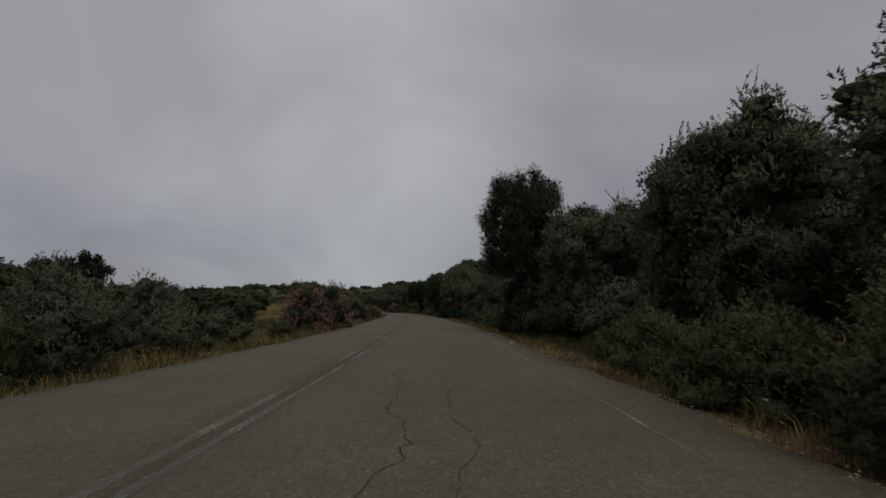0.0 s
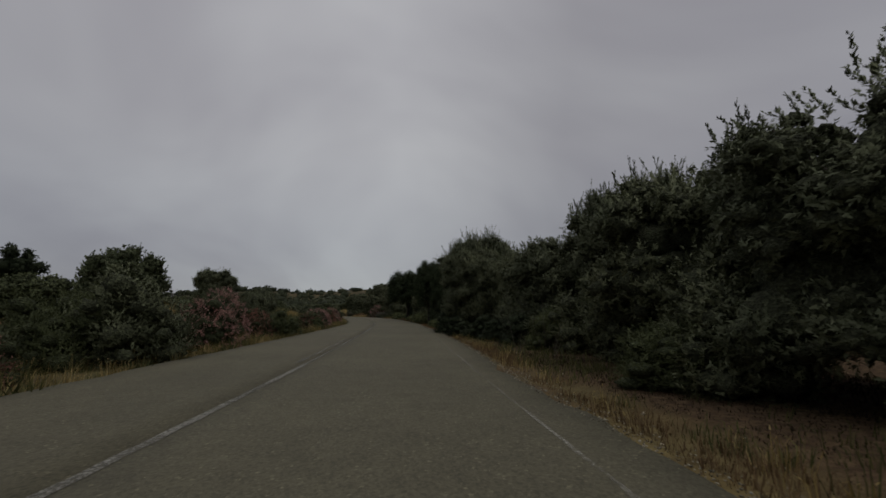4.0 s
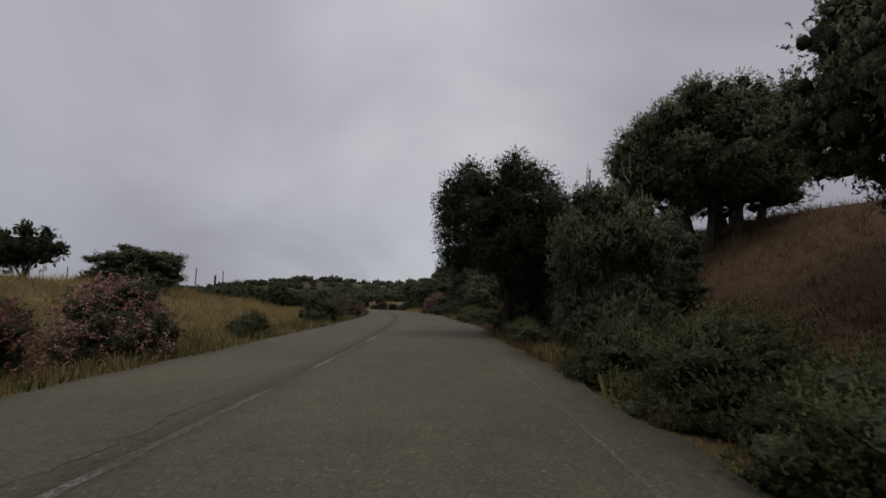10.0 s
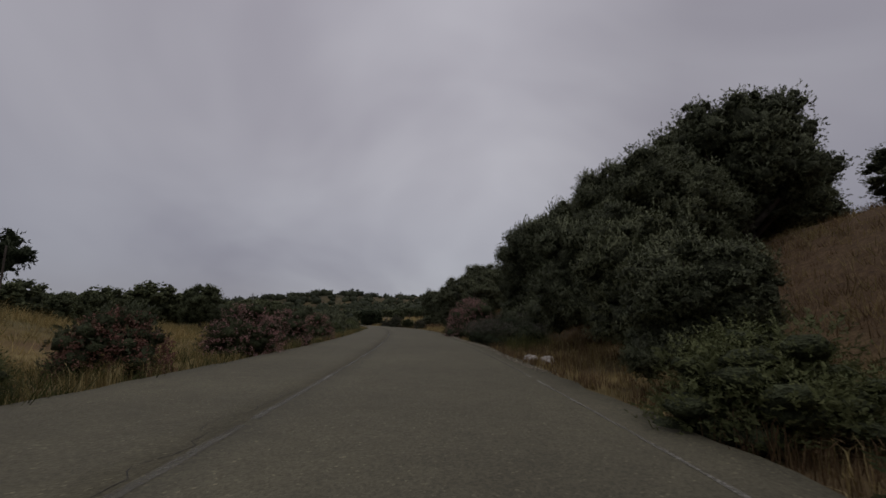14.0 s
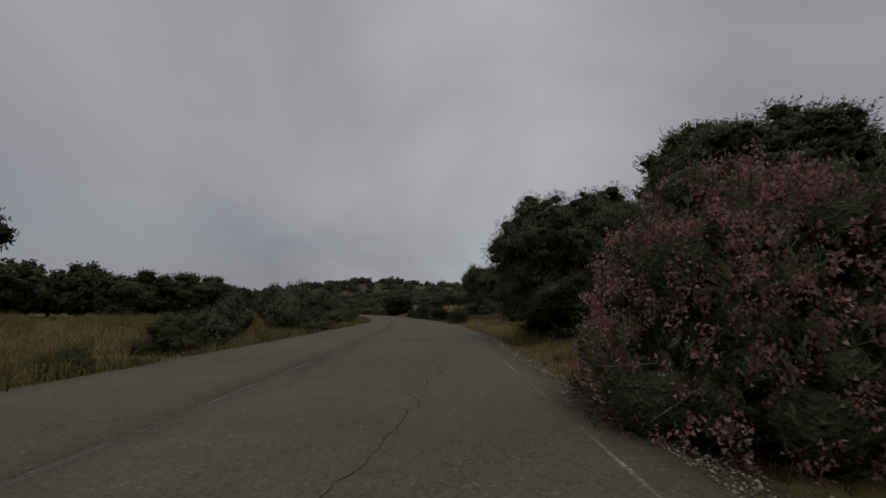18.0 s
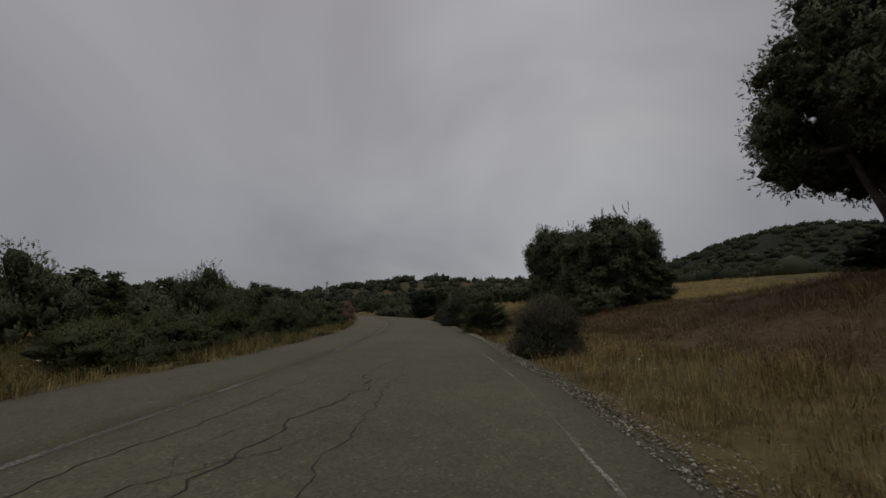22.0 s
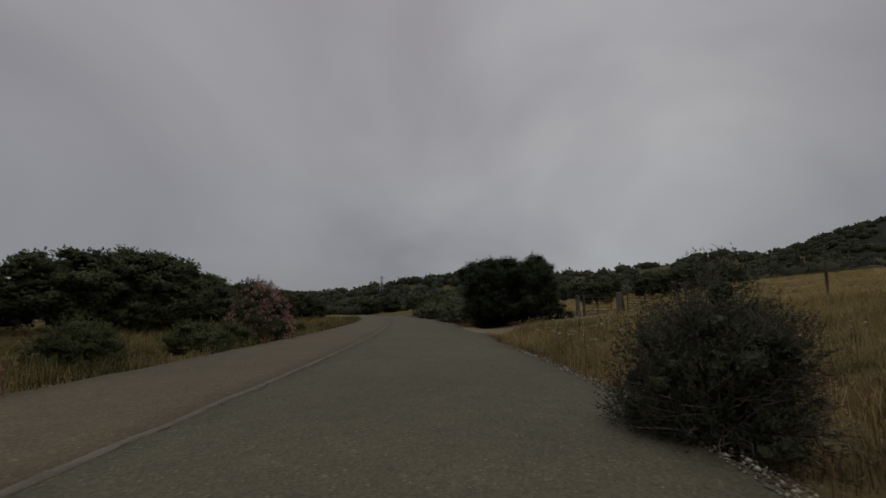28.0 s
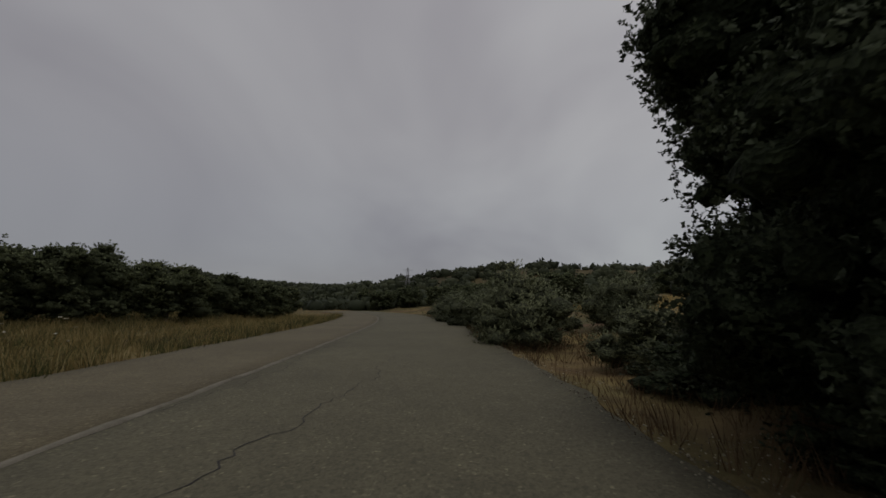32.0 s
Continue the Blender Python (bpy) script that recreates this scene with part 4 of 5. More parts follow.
THORNS = [grow_shrub("thorny_shrub", "thorny grey-green shrub with bare pale twigs", "shrub", 111 + i, 1.7, 1.0, THORN_LEAF, TWIG, 110, 95000, 0.032, 0.011, 12, 0.6, twigs=420, reach=0.2, dense=0.55) for i in range(2)]
OLEANDERS = [grow_shrub("oleander", "rounded oleander bush covered in pink blossom", "oleander", 121 + i, 2.4, 1.4, OLEANDER_LEAF, TWIG, 60, 17000, 0.1, 0.025, 14, 0.7, FLOWER, 7200, reach=0.2) for i in range(2)]
NEAR_OLEANDER = grow_shrub("oleander", "large oleander bush with pink blossom leaning over the verge", "oleander", 125, 2.6, 1.9, OLEANDER_LEAF, TWIG, 90, 60000, 0.085, 0.017, 26, 0.7, FLOWER, 30000, twigs=110, reach=0.2, petal=0.036, per=26)
BROOMS = [grow_broom(151 + i) for i in range(2)]
FADED_OLEANDER = grow_shrub("oleander", "low oleander bush with faded russet-pink blossom", "oleander", 131, 1.6, 1.2, OLEANDER_LEAF, TWIG, 48, 10000, 0.1, 0.024, 12, 0.7, FADED, 6500, reach=0.18)


def along(kinds, rows, label="", group=""):
    """Rows of s, d, height, radius."""
    for i, (s, d, h, r) in enumerate(rows):
        put(kinds[i % len(kinds)], s, d, h, r, (i * 137 + 40) % 360, label, group)


# right-hand side, from the start to the field gate
along(OLIVES, [(4.0, 8.6, 5.0, 2.6), (27, 8.2, 3.9, 2.5), (31.5, 8.6, 3.9, 2.4), (36, 8.4, 4.2, 2.5),
               (40.5, 8.6, 4.6, 2.6), (48.5, 8.4, 4.4, 2.4), (52.2, 8.6, 4.1, 2.2)])
along(OLIVES, [(88.3, 8.0, 3.6, 2.0), (91.8, 8.4, 4.4, 2.1)], "dense grey-green olive tree at the foot of the bank")
along(BROAD, [(21.8, 6.3, 8.3, 2.25), (73.6, 5.0, 6.3, 1.5), (91.4, 4.6, 7.0, 2.8)])
along(OLIVES, [(79.5, 18.5, 5.5, 2.6), (74, 20.5, 5.0, 2.8), (83.8, 5.5, 3.8, 1.3), (109.5, 6.2, 2.6, 1.3), (117.4, 7.6, 4.7, 2.1), (113.2, 7.2, 3.6, 1.7), (122, 12.5, 4.5, 2.2)])
along(FINE_OLIVES, [(127.4, 9.2, 6.6, 2.9), (131.6, 11.5, 4.7, 2.6), (126.3, 12.2, 6.8, 3.0), (16.9, 8.0, 5.3, 2.3), (19.4, 8.4, 5.4, 2.2), (9.4, 8.4, 5.6, 2.3), (76.2, 9.9, 7.2, 4.4)])
along(SHOOT_OLIVES, [(55, 5.9, 4.8, 2.0), (57.4, 7.6, 5.0, 1.8), (44.6, 9.7, 5.7, 2.3), (60.6, 7.5, 6.6, 2.6)])
put(DARK_OLIVE, 147.4, 7.8, 5.35, 3.4, 70)
along(OLIVE_SHRUBS, [(78, 8.2, 3.0, 1.9), (75.3, 6.2, 3.2, 1.2), (77.4, 7.0, 3.4, 1.4), (13, 7.4, 2.4, 1.6), (18.6, 8.0, 2.2, 1.5), (47, 8.0, 2.0, 1.6), (63.5, 7.2, 2.4, 1.6), (19.5, 7.4, 3.0, 1.8), (22.8, 6.8, 3.4, 1.6), (25, 7.1, 4.2, 2.0), (21, 9.6, 3.6, 2.0), (24.2, 10, 3.6, 2.0), (16.5, 9.5, 3.2, 2.0), (124, 8.6, 2.6, 1.8), (127, 8.0, 2.7, 1.8), (121, 9.2, 2.4, 1.7), (45, 7.6, 1.9, 1.4), (49.2, 7.2, 2.1, 1.4), (51.6, 7.4, 2.2, 1.4), (54.2, 7.8, 2.4, 1.5), (56.4, 6.8, 2.4, 1.4), (59, 7.0, 2.2, 1.4),
                     (61.4, 6.8, 2.4, 1.4), (27.5, 7.4, 2.2, 1.5), (30, 7.2, 2.0, 1.4), (33.4, 7.6, 2.0, 1.5), (37.6, 7.4, 2.1, 1.5), (41.5, 7.8, 2.0, 1.4), (93.2, 6.9, 3.7, 1.05), (92.0, 5.4, 2.3, 0.65), (94.5, 8.4, 4.0, 1.3), (90.4, 7.0, 3.0, 1.2)], "dense dark undergrowth below the roadside trees")
along(SLOPE_OLIVES, [(96, 17, 6.6, 4.0), (82.5, 12.2, 6.8, 3.2), (120.5, 15.4, 6.6, 3.6), (126, 20, 6.0, 4.2), (130, 24, 7.4, 5.0), (120, 27, 5.2, 4.2),
                     (147.5, 15.8, 4.9, 3.9), (151.5, 16.5, 6.2, 4.0), (142, 20, 4.6, 3.8), (163, 19.5, 5.6, 3.6)])
along(FINE_SLOPE, [(168.4, 15.3, 7.4, 4.1), (169.5, 20.5, 6.4, 4.4), (93.0, 13.4, 6.5, 4.0), (119.4, 11.0, 5.8, 3.2), (107.3, 15.0, 3.7, 1.9)])
along(OLIVES, [(191.8, 13.3, 6.8, 2.9), (184.2, 13.0, 5.4, 2.7), (187.4, 16.0, 6.2, 3.0)], "grey-green olive tree standing in the dry field")
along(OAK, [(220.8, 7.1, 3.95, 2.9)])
along(FINE_OLIVES, [(220.6, 8.7, 3.85, 1.5)], "grey-green olive growing against the dark tree by the track")
along(THICKETS, [(170.5, 16.5, 1.3, 1.9), (171.5, 18.8, 1.5, 2.0), (170.0, 20.8, 1.4, 2.0), (168.5, 22.6, 1.4, 1.9)], "low dark undergrowth along the top of the slope")
along(THICKETS, [(147.0, 14.2, 1.7, 1.7), (149.6, 15.0, 1.9, 1.8), (144.6, 15.2, 1.6, 1.7), (145.6, 7.6, 1.5, 1.2), (147.6, 7.0, 1.3, 1.1), (149.8, 7.2, 1.4, 1.2), (141.0, 17.0, 2.3, 2.2), (143.4, 17.5, 2.4, 2.3), (146.0, 18.5, 2.5, 2.4)], "scrub between the olive trunks, toned dark partly for the crowns' shade")
# dark-leaved bushes fill the shade under the crowns
along(THICKETS, [(71.6, 7.2, 2.8, 1.7), (74.6, 7.8, 3.2, 1.9), (69, 7.8, 2.4, 1.6), (73.3, 6.6, 2.8, 1.2), (92.7, 6.9, 3.3, 1.25), (94.6, 8.8, 3.6, 1.6), (93.4, 5.6, 3.4, 1.2), (94.3, 7.3, 4.6, 1.8), (74.4, 7.4, 3.6, 1.7), (91.6, 5.4, 2.2, 0.8), (73.2, 5.7, 2.9, 0.95), (72.0, 6.7, 3.4, 1.3), (20.6, 6.3, 3.0, 1.1), (22.6, 6.1, 2.7, 1.2), (23.6, 8.0, 3.4, 1.6)], "dense evergreen thicket under the overhanging tree, leaves coloured dark for its shade")
along(THICKETS, [(221.2, 5.9, 0.8, 0.8), (220.3, 7.9, 0.9, 1.0), (224.4, 6.7, 0.95, 1.2), (220.2, 9.6, 1.1, 1.2)], "low dark undergrowth at the foot of the tree")
along(THICKETS, [(53.2, 4.7, 1.1, 0.85), (55.0, 4.5, 1.5, 0.9), (54.2, 5.4, 1.4, 0.9), (56.2, 5.2, 1.2, 0.8), (3.0, 6.0, 1.9, 1.2), (1.2, 5.9, 1.8, 1.1), (58.8, 5.9, 1.3, 0.9), (50.0, 6.0, 1.0, 0.8), (51.7, 5.8, 1.2, 0.85), (47.6, 6.3, 1.2, 0.9)], "low dense dark evergreen bush at the asphalt edge")
along(SHRUBS, [(5.6, 5.6, 1.35, 1.1), (3.0, 5.5, 1.5, 1.15), (8.2, 5.6, 1.2, 0.95), (10.8, 6.4, 1.2, 1.0), (24, 6.2, 1.1, 1.1), (28.5, 6.2, 1.0, 1.0), (33, 6.4, 1.2, 1.2), (38, 6.6, 1.1, 1.2), (45.5, 6.9, 1.3, 1.0), 
               (61.5, 5.4, 1.0, 0.9), (64.3, 4.95, 0.75, 0.8), (68, 5.0, 0.7, 0.7), (77.3, 4.6, 1.0, 0.8), (79.4, 5.0, 1.25, 1.05), (81.4, 4.8, 1.1, 0.9), (88.4, 4.8, 0.85, 0.8), (90.2, 5.0, 0.9, 0.8), (91.8, 5.5, 1.4, 0.9)])
along(SHRUBS, [(91.5, 6.6, 1.6, 1.1), (93.2, 7.4, 1.9, 1.3), (89.6, 7.2, 1.7, 1.2), (95, 6.4, 1.0, 0.9), (86.2, 6.6, 1.5, 1.1), (100.4, 6.7, 1.1, 0.8), (104.2, 5.3, 1.15, 1.2), (107.0, 5.4, 1.25, 1.3), (102.2, 5.7, 0.95, 0.9), (140.4, 5.9, 1.0, 0.5), (186.6, 12.4, 1.6, 1.2)])
along(BROOMS, [(126.6, 5.95, 1.5, 1.35), (128.9, 5.8, 1.4, 1.2), (124.5, 6.2, 1.45, 1.3), (122.4, 6.4, 1.25, 1.1), (127.8, 7.2, 1.6, 1.3), (125.4, 7.6, 1.5, 1.2)])
along(OLIVE_SHRUBS, [(183.4, 12.2, 2.4, 2.0), (186.8, 13.4, 2.6, 2.2), (190.2, 12.4, 2.4, 2.0)], "olive suckers at the foot of the field trees")
along(THORNS, [(169.0, 5.5, 1.65, 0.98), (188.0, 4.8, 2.4, 1.35), (194.8, 5.0, 1.6, 0.95), (198.5, 4.9, 1.5, 0.85)])
put(NEAR_OLEANDER, 135.4, 5.9, 3.15, 1.95, 40)

# left-hand side
along(OLEANDERS, [(24.0, -4.7, 2.75, 1.45), (27.5, -4.1, 2.85, 1.4), (51.2, -5.8, 2.6, 1.35), (47.0, -4.7, 1.9, 1.3), (68.4, -4.5, 1.8, 1.3), (79.8, -5.4, 1.75, 1.1), (84.5, -4.8, 2.05, 1.3), (123.4, -4.2, 1.9, 1.2), (129.7, -4.0, 1.85, 1.1), (200.2, -4.2, 1.6, 1.1), (212.8, -4.3, 2.65, 1.4), (118.4, -4.3, 1.95, 1.4)])
along([FADED_OLEANDER], [(38.5, -5.4, 1.5, 1.2), (63.6, -4.3, 1.35, 1.25), (66.3, -4.7, 1.35, 1.2), (81.4, -5.0, 1.7, 1.1), (112.8, -5.0, 1.6, 1.2), (54.2, -5.2, 1.6, 1.1)])
along(OLIVE_SHRUBS, [(8.8, -5.1, 2.3, 1.2), (17.2, -8.6, 3.0, 1.4), (15.6, -5.4, 1.4, 1.1), (12.3, -5.0, 1.6, 1.0), (11.0, -7.6, 2.2, 1.4), (68.3, -8.7, 3.5, 1.8), (42.6, -4.8, 2.4, 1.5), (105.0, -5.0, 2.8, 1.3), (107.2, -4.8, 1.3, 0.8), (145.6, -4.9, 1.4, 1.0), (150.6, -6.2, 2.2, 1.0), (157.6, -5.7, 2.7, 1.4), (161.2, -4.6, 0.9, 0.9),
                     (163.6, -6.4, 3.8, 1.7), (172.6, -10.5, 3.4, 1.7), (177.2, -7.1, 3.8, 1.45), (178.5, -9.6, 2.5, 1.6), (182.2, -8.2, 3.5, 1.4), (186.5, -6.6, 1.7, 1.4), (205.5, -10.4, 3.1, 1.7), (200.4, -7.3, 3.3, 1.4)])
along(SHRUBS, [(6.9, -5.1, 1.5, 0.9), (19.6, -4.6, 0.8, 0.65), (33, -5.6, 1.7, 1.3), (36, -6.2, 1.9, 1.4), (42, -6.0, 1.8, 1.3), (45, -6.6, 2.0, 1.4), (47.5, -5.6, 1.2, 1.0), (55.0, -4.1, 1.5, 1.1), (62.9, -3.6, 0.85, 0.55), (91.6, -4.7, 1.05, 0.9),
               (109, -5.0, 1.0, 0.9), (143.2, -4.7, 1.1, 0.9), (138.8, -4.0, 0.6, 0.6), (155.8, -3.8, 0.6, 1.0), (159.0, -3.7, 0.6, 0.9), (167.6, -4.6, 1.25, 1.4), (170.2, -4.4, 1.3, 1.4), (173.8, -4.5, 1.5, 1.1)])
along(SHRUBS, [(176, -5.2, 1.2, 1.1), (179.8, -4.5, 1.7, 1.2), (184.4, -5.4, 1.1, 1.1), (187.3, -4.9, 1.2, 1.1), (191, -5.2, 2.0, 1.0), (192.8, -4.1, 1.15, 1.0), (204.8, -5.4, 1.2, 1.0), (208.2, -4.5, 0.95, 1.0), (210.3, -4.4, 0.85, 0.85), (214.4, -4.3, 0.5, 0.35),
               (220.6, -4.6, 0.55, 0.4), (222.8, -6.2, 0.7, 0.4), (225, -4.2, 0.45, 0.4), (223, 7.2, 1.0, 0.7)])
along(OLIVE_SHRUBS, [(231.5, 5.7, 2.5, 1.8), (236, 5.8, 2.6, 1.8), (241.5, 5.5, 2.3, 1.8), (247, 5.3, 2.3, 1.9), (253, 5.4, 2.3, 2.0), (236, 10.6, 2.6, 1.9), (226.6, 6.6, 1.3, 1.0)], "rounded grey-green shrub beside the road")
along(EVERGREENS, [(169, -15.5, 3.7, 2.9), (165, -18, 3.5, 2.8), (219.4, -12.4, 4.2, 2.9), (226, -15.5, 5.0, 3.4), (216.5, -14.5, 3.9, 2.9), (231, -15, 4.1, 2.8), (236, -16, 4.2, 3.0), (241, -14, 4.0, 2.8), (246, -12, 3.6, 2.6), (251, -10.5, 3.2, 2.4), (256, -9, 3.0, 2.2), (211, -16, 3.8, 2.6), (228, -12.4, 2.8, 2.2), (219, -11.8, 2.2, 1.9), (142.6, -15.6, 3.6, 1.7), (52.3, -10.4, 4.2, 2.0), (30, -11, 2.4, 1.8), (24, -13, 2.8, 2.0), (38, -14, 2.8, 2.2), (16, -14, 3.2, 2.2), (245.8, 38, 3.8, 3.0)],
      "dark round-crowned tree standing in the dry field")
along(EVERGREENS, [(188.8, 15.4, 3.0, 2.4), (191.5, 17.4, 3.4, 2.6), (184.5, 15.5, 2.8, 2.2)], "dense dark evergreen thicket below the olive trees")
along(OLIVES, [(85.6, -17.6, 4.3, 2.5), (105.5, -16.6, 2.9, 2.8)], "dark round-crowned olive tree standing in the dry field")
for i, (x, y, h, r) in enumerate([(-150, 195.5, 27, 9.5), (-152, 180, 23, 8.5), (-144, 168, 20, 8.0)]):
    tall = EUCALYPT if i == 0 else copy_thing(EUCALYPT, Matrix.Identity(4))
    tall.matrix_basis = pose(x, y, 0, 0, 0, 30 + 130 * i) @ Matrix.Diagonal((r / 9, r / 9, h / 20, 1))

# tree belts at the far side of the fields
rng = np.random.default_rng(7)
for i in range(64):
    s = rng.uniform(128, 300)
    d = -rng.uniform(19, 38) - 0.03 * max(0, s - 200)
    h = rng.uniform(2.8, 4.6) + (0.2 if s > 185 else 0)
    put(FAR_TREES[i % 3], s, d, h, h * rng.uniform(0.55, 0.75), rng.uniform(0, 360), group="tree belt")
for i in range(34):
    s, d = rng.uniform(-20, 60), -rng.uniform(14, 50)
    h = rng.uniform(2.2, 3.6)
    put(FAR_TREES[i % 3], s, d, h, h * rng.uniform(0.6, 0.8), rng.uniform(0, 360), group="tree belt")
for i in range(40):
    s = rng.uniform(245, 330)
    d = rng.uniform(-14, 60)
    if -6 < d < 7:
        d += 14
    h = rng.uniform(2.4, 4.2)
    put(FAR_TREES[i % 3], s, d, h, h * rng.uniform(0.6, 0.8), rng.uniform(0, 360), group="tree belt")
for i in range(26):
    s, d = rng.uniform(-10, 62), rng.uniform(12, 26)
    h = rng.uniform(3.2, 5.2)
    put(FAR_TREES[i % 3], s, d, h, h * rng.uniform(0.5, 0.62), rng.uniform(0, 360), "grey-green olive tree in the roadside grove", "olive grove")


# ---- distant woodland on the hills ----
def woodland(name, label, seed, count, s_rng, d_rng, size):
    rng = np.random.default_rng(seed)
    s, d = rng.uniform(*s_rng, count), rng.uniform(*d_rng, count)
    p = np.c_[xy(s, d), ground_z(s, d)]
    r = rng.uniform(*size, count)
    n = 14
    u = unit(rng.normal(0, 1, (count, n, 3)))
    u[..., 2] = np.abs(u[..., 2])
    q = p[:, None] + u * r[:, None, None] * [1, 1, 0.95]
    v, f = leaves(rng, q.reshape(-1, 3), u.reshape(-1, 3), 1.0, 0.5, 0.2, 0.9)
    c = v.reshape(-1, 3, 3)
    c = c[:, :1] + (c - c[:, :1]) * np.repeat(r, n)[:, None, None] * 0.4
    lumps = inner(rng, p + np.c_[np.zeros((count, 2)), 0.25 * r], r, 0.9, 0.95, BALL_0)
    v, f = join([(c.reshape(-1, 3), f), lumps])
    tagged(new(name, mesh_np(name, v, f, FAR_LEAF, True)), label, "woodland", kind="stuff")


woodland("far_woodland", "dark evergreen scrub woodland covering the distant hills", 21, 8200, (330, 1150), (-420, 850), (2.2, 4.6))
woodland("far_woodland", "dark evergreen scrub woodland beyond the fields", 22, 1500, (60, 340), (-260, -46), (2.0, 3.8))
woodland("far_woodland", "dark evergreen scrub woodland beyond the dry field", 23, 1400, (150, 420), (75, 330), (2.0, 3.8))
woodland("far_woodland", "dark evergreen scrub woodland behind the bend", 24, 260, (300, 340), (-90, 60), (1.6, 2.8))
woodland("far_woodland", "dark wooded mountain slopes", 25, 5200, (900, 2200), (-300, 2300), (6, 13))


# ---- grass and weeds ----
def grass(name, label, seed, density, s_rng, d_rng, height, blades, material, spread=0.07, width=0.007, bent=0.0, heads=False):
    """Tufts of narrow blades over a stretch of verge or field."""
    rng = np.random.default_rng(seed)
    lo, hi = (f if callable(f) else (lambda q, f=f: np.full_like(q, f)) for f in d_rng)
    span = abs(float(np.mean(hi(np.linspace(*s_rng, 30)) - lo(np.linspace(*s_rng, 30)))))
    n = int(density * (s_rng[1] - s_rng[0]) * span)
    s = rng.uniform(*s_rng, n)
    d = lo(s) + (hi(s) - lo(s)) * rng.uniform(0, 1, n)
    patch = np.sin(s * 0.9 + seed) * np.sin(d * 1.1 + s * 0.23) + 0.6 * np.sin(s * 2.7 - d * 1.9)
    ok = patch > -0.5 + rng.uniform(-0.5, 0.5, n)
    ok &= ~((s > track_near(d) - 0.1) & (s < track_far(d) + 0.1) & (d > 3) & (d < 13.5))
    s, d = s[ok], d[ok]
    n = len(s)
    p = np.c_[xy(s, d), ground_z(s, d) - 0.03]
    h = rng.uniform(*height, n) * (1 + 0.25 * np.sin(s * 0.5 + d))
    base = np.repeat(p, blades, 0)
    m = n * blades
    off = rng.normal(0, spread, (m, 2))
    base[:, :2] += off
    lean = off * 2.0 + rng.normal(0, 0.13, (m, 2)) + np.repeat(rng.normal(0, 0.1, (n, 2)), blades, 0)
    hb = np.repeat(h, blades) * rng.uniform(0.45, 1.15, m)
    tip = base + np.c_[lean * hb[:, None] * 1.6, hb]
    ang = rng.uniform(0, math.pi, m)
    w = width * rng.uniform(0.6, 1.5, m)
    side = np.c_[np.cos(ang) * w, np.sin(ang) * w, np.zeros(m)]
    if bent:
        # blades that rise, then bow over; some end in a seed head
        knee = base + np.c_[lean * hb[:, None] * 0.45, hb * 0.66]
        droop = rng.uniform(0.1, 1.0, (m, 1)) * bent
        tip = knee + np.c_[(lean * 1.4 + rng.normal(0, 0.22, (m, 2))) * hb[:, None] * (0.6 + droop), hb * (0.34 - 0.42 * droop[:, 0])]
        v = np.stack([base - side, base + side, knee + side * 0.6, knee - side * 0.6, tip], 1).reshape(-1, 3)
        i = 5 * np.arange(m)
        f = np.concatenate([np.stack([i, i + 1, i + 2], -1), np.stack([i, i + 2, i + 3], -1), np.stack([i + 3, i + 2, i + 4], -1)])
        if heads:
            q = tip[::3]
            back = unit(tip[::3] - knee[::3]) * rng.uniform(0.03, 0.07, (len(q), 1))
            wide = side[::3] * 1.3
            hv = np.stack([q - back, q - back * 0.4 + wide, q + back * 0.5, q - back * 0.4 - wide], 1).reshape(-1, 3)
            j = 5 * m + 4 * np.arange(len(q))
            v = np.vstack([v, hv])
            f = np.concatenate([f, np.stack([j, j + 1, j + 2], -1), np.stack([j, j + 2, j + 3], -1)])
    else:
        v = np.stack([base - side, base + side, tip], 1).reshape(-1, 3)
        f = np.arange(3 * m).reshape(-1, 3)
    tagged(new(name, mesh_np(name, v, f, material)), label, "grass", kind="stuff")


def past_right(a):
    return lambda s: right_edge(s) + a


def past_left(a):
    return lambda s: left_edge(s) - a


# verges beside the asphalt
grass("verge_grass", "short dry russet grass along the asphalt edge", 1, 40, (-4, 64), (past_right(0.25), past_right(1.05)), (0.07, 0.26), 11, RUSSET_GRASS, 0.09, 0.005, 0.8)
# below the trees the shade is put into the dead leaves' colour
grass("leaf_litter", "dead leaves lying below the trees, coloured darker for their shade", 28, 60, (-4, 84), (past_right(0.8), past_right(6.5)), (0.02, 0.07), 8, SHADE_LITTER, 0.13, 0.012)
grass("leaf_litter", "brown dead grass and twigs lying below the trees", 29, 46, (-4, 64), (past_right(0.15), past_right(1.0)), (0.02, 0.1), 8, RUSSET_GRASS, 0.12, 0.005, 1.0)
grass("leaf_litter", "twigs and dead leaves below the trees, toned down for their shade", 43, 50, (-4, 84), (past_right(1.3), past_right(6.5)), (0.03, 0.14), 8, SHADE_LITTER, 0.12, 0.007, 1.0)
grass("verge_grass", "dry straw grass beside the asphalt edge", 2, 8, (-4, 64), (past_right(0.3), past_right(1.15)), (0.15, 0.38), 9, STRAW, 0.07, 0.005, 0.8, True)
grass("verge_grass", "green weeds under the roadside trees", 3, 8, (-4, 64), (past_right(0.8), past_right(2.6)), (0.15, 0.42), 11, GREEN_GRASS, 0.1, 0.006, 0.7)
grass("verge_grass", "dry russet grass below the bank", 4, 20, (79, 122), (past_right(0.05), past_right(3.4)), (0.15, 0.45), 10, RUSSET_GRASS, 0.08, 0.006, 0.7, True)
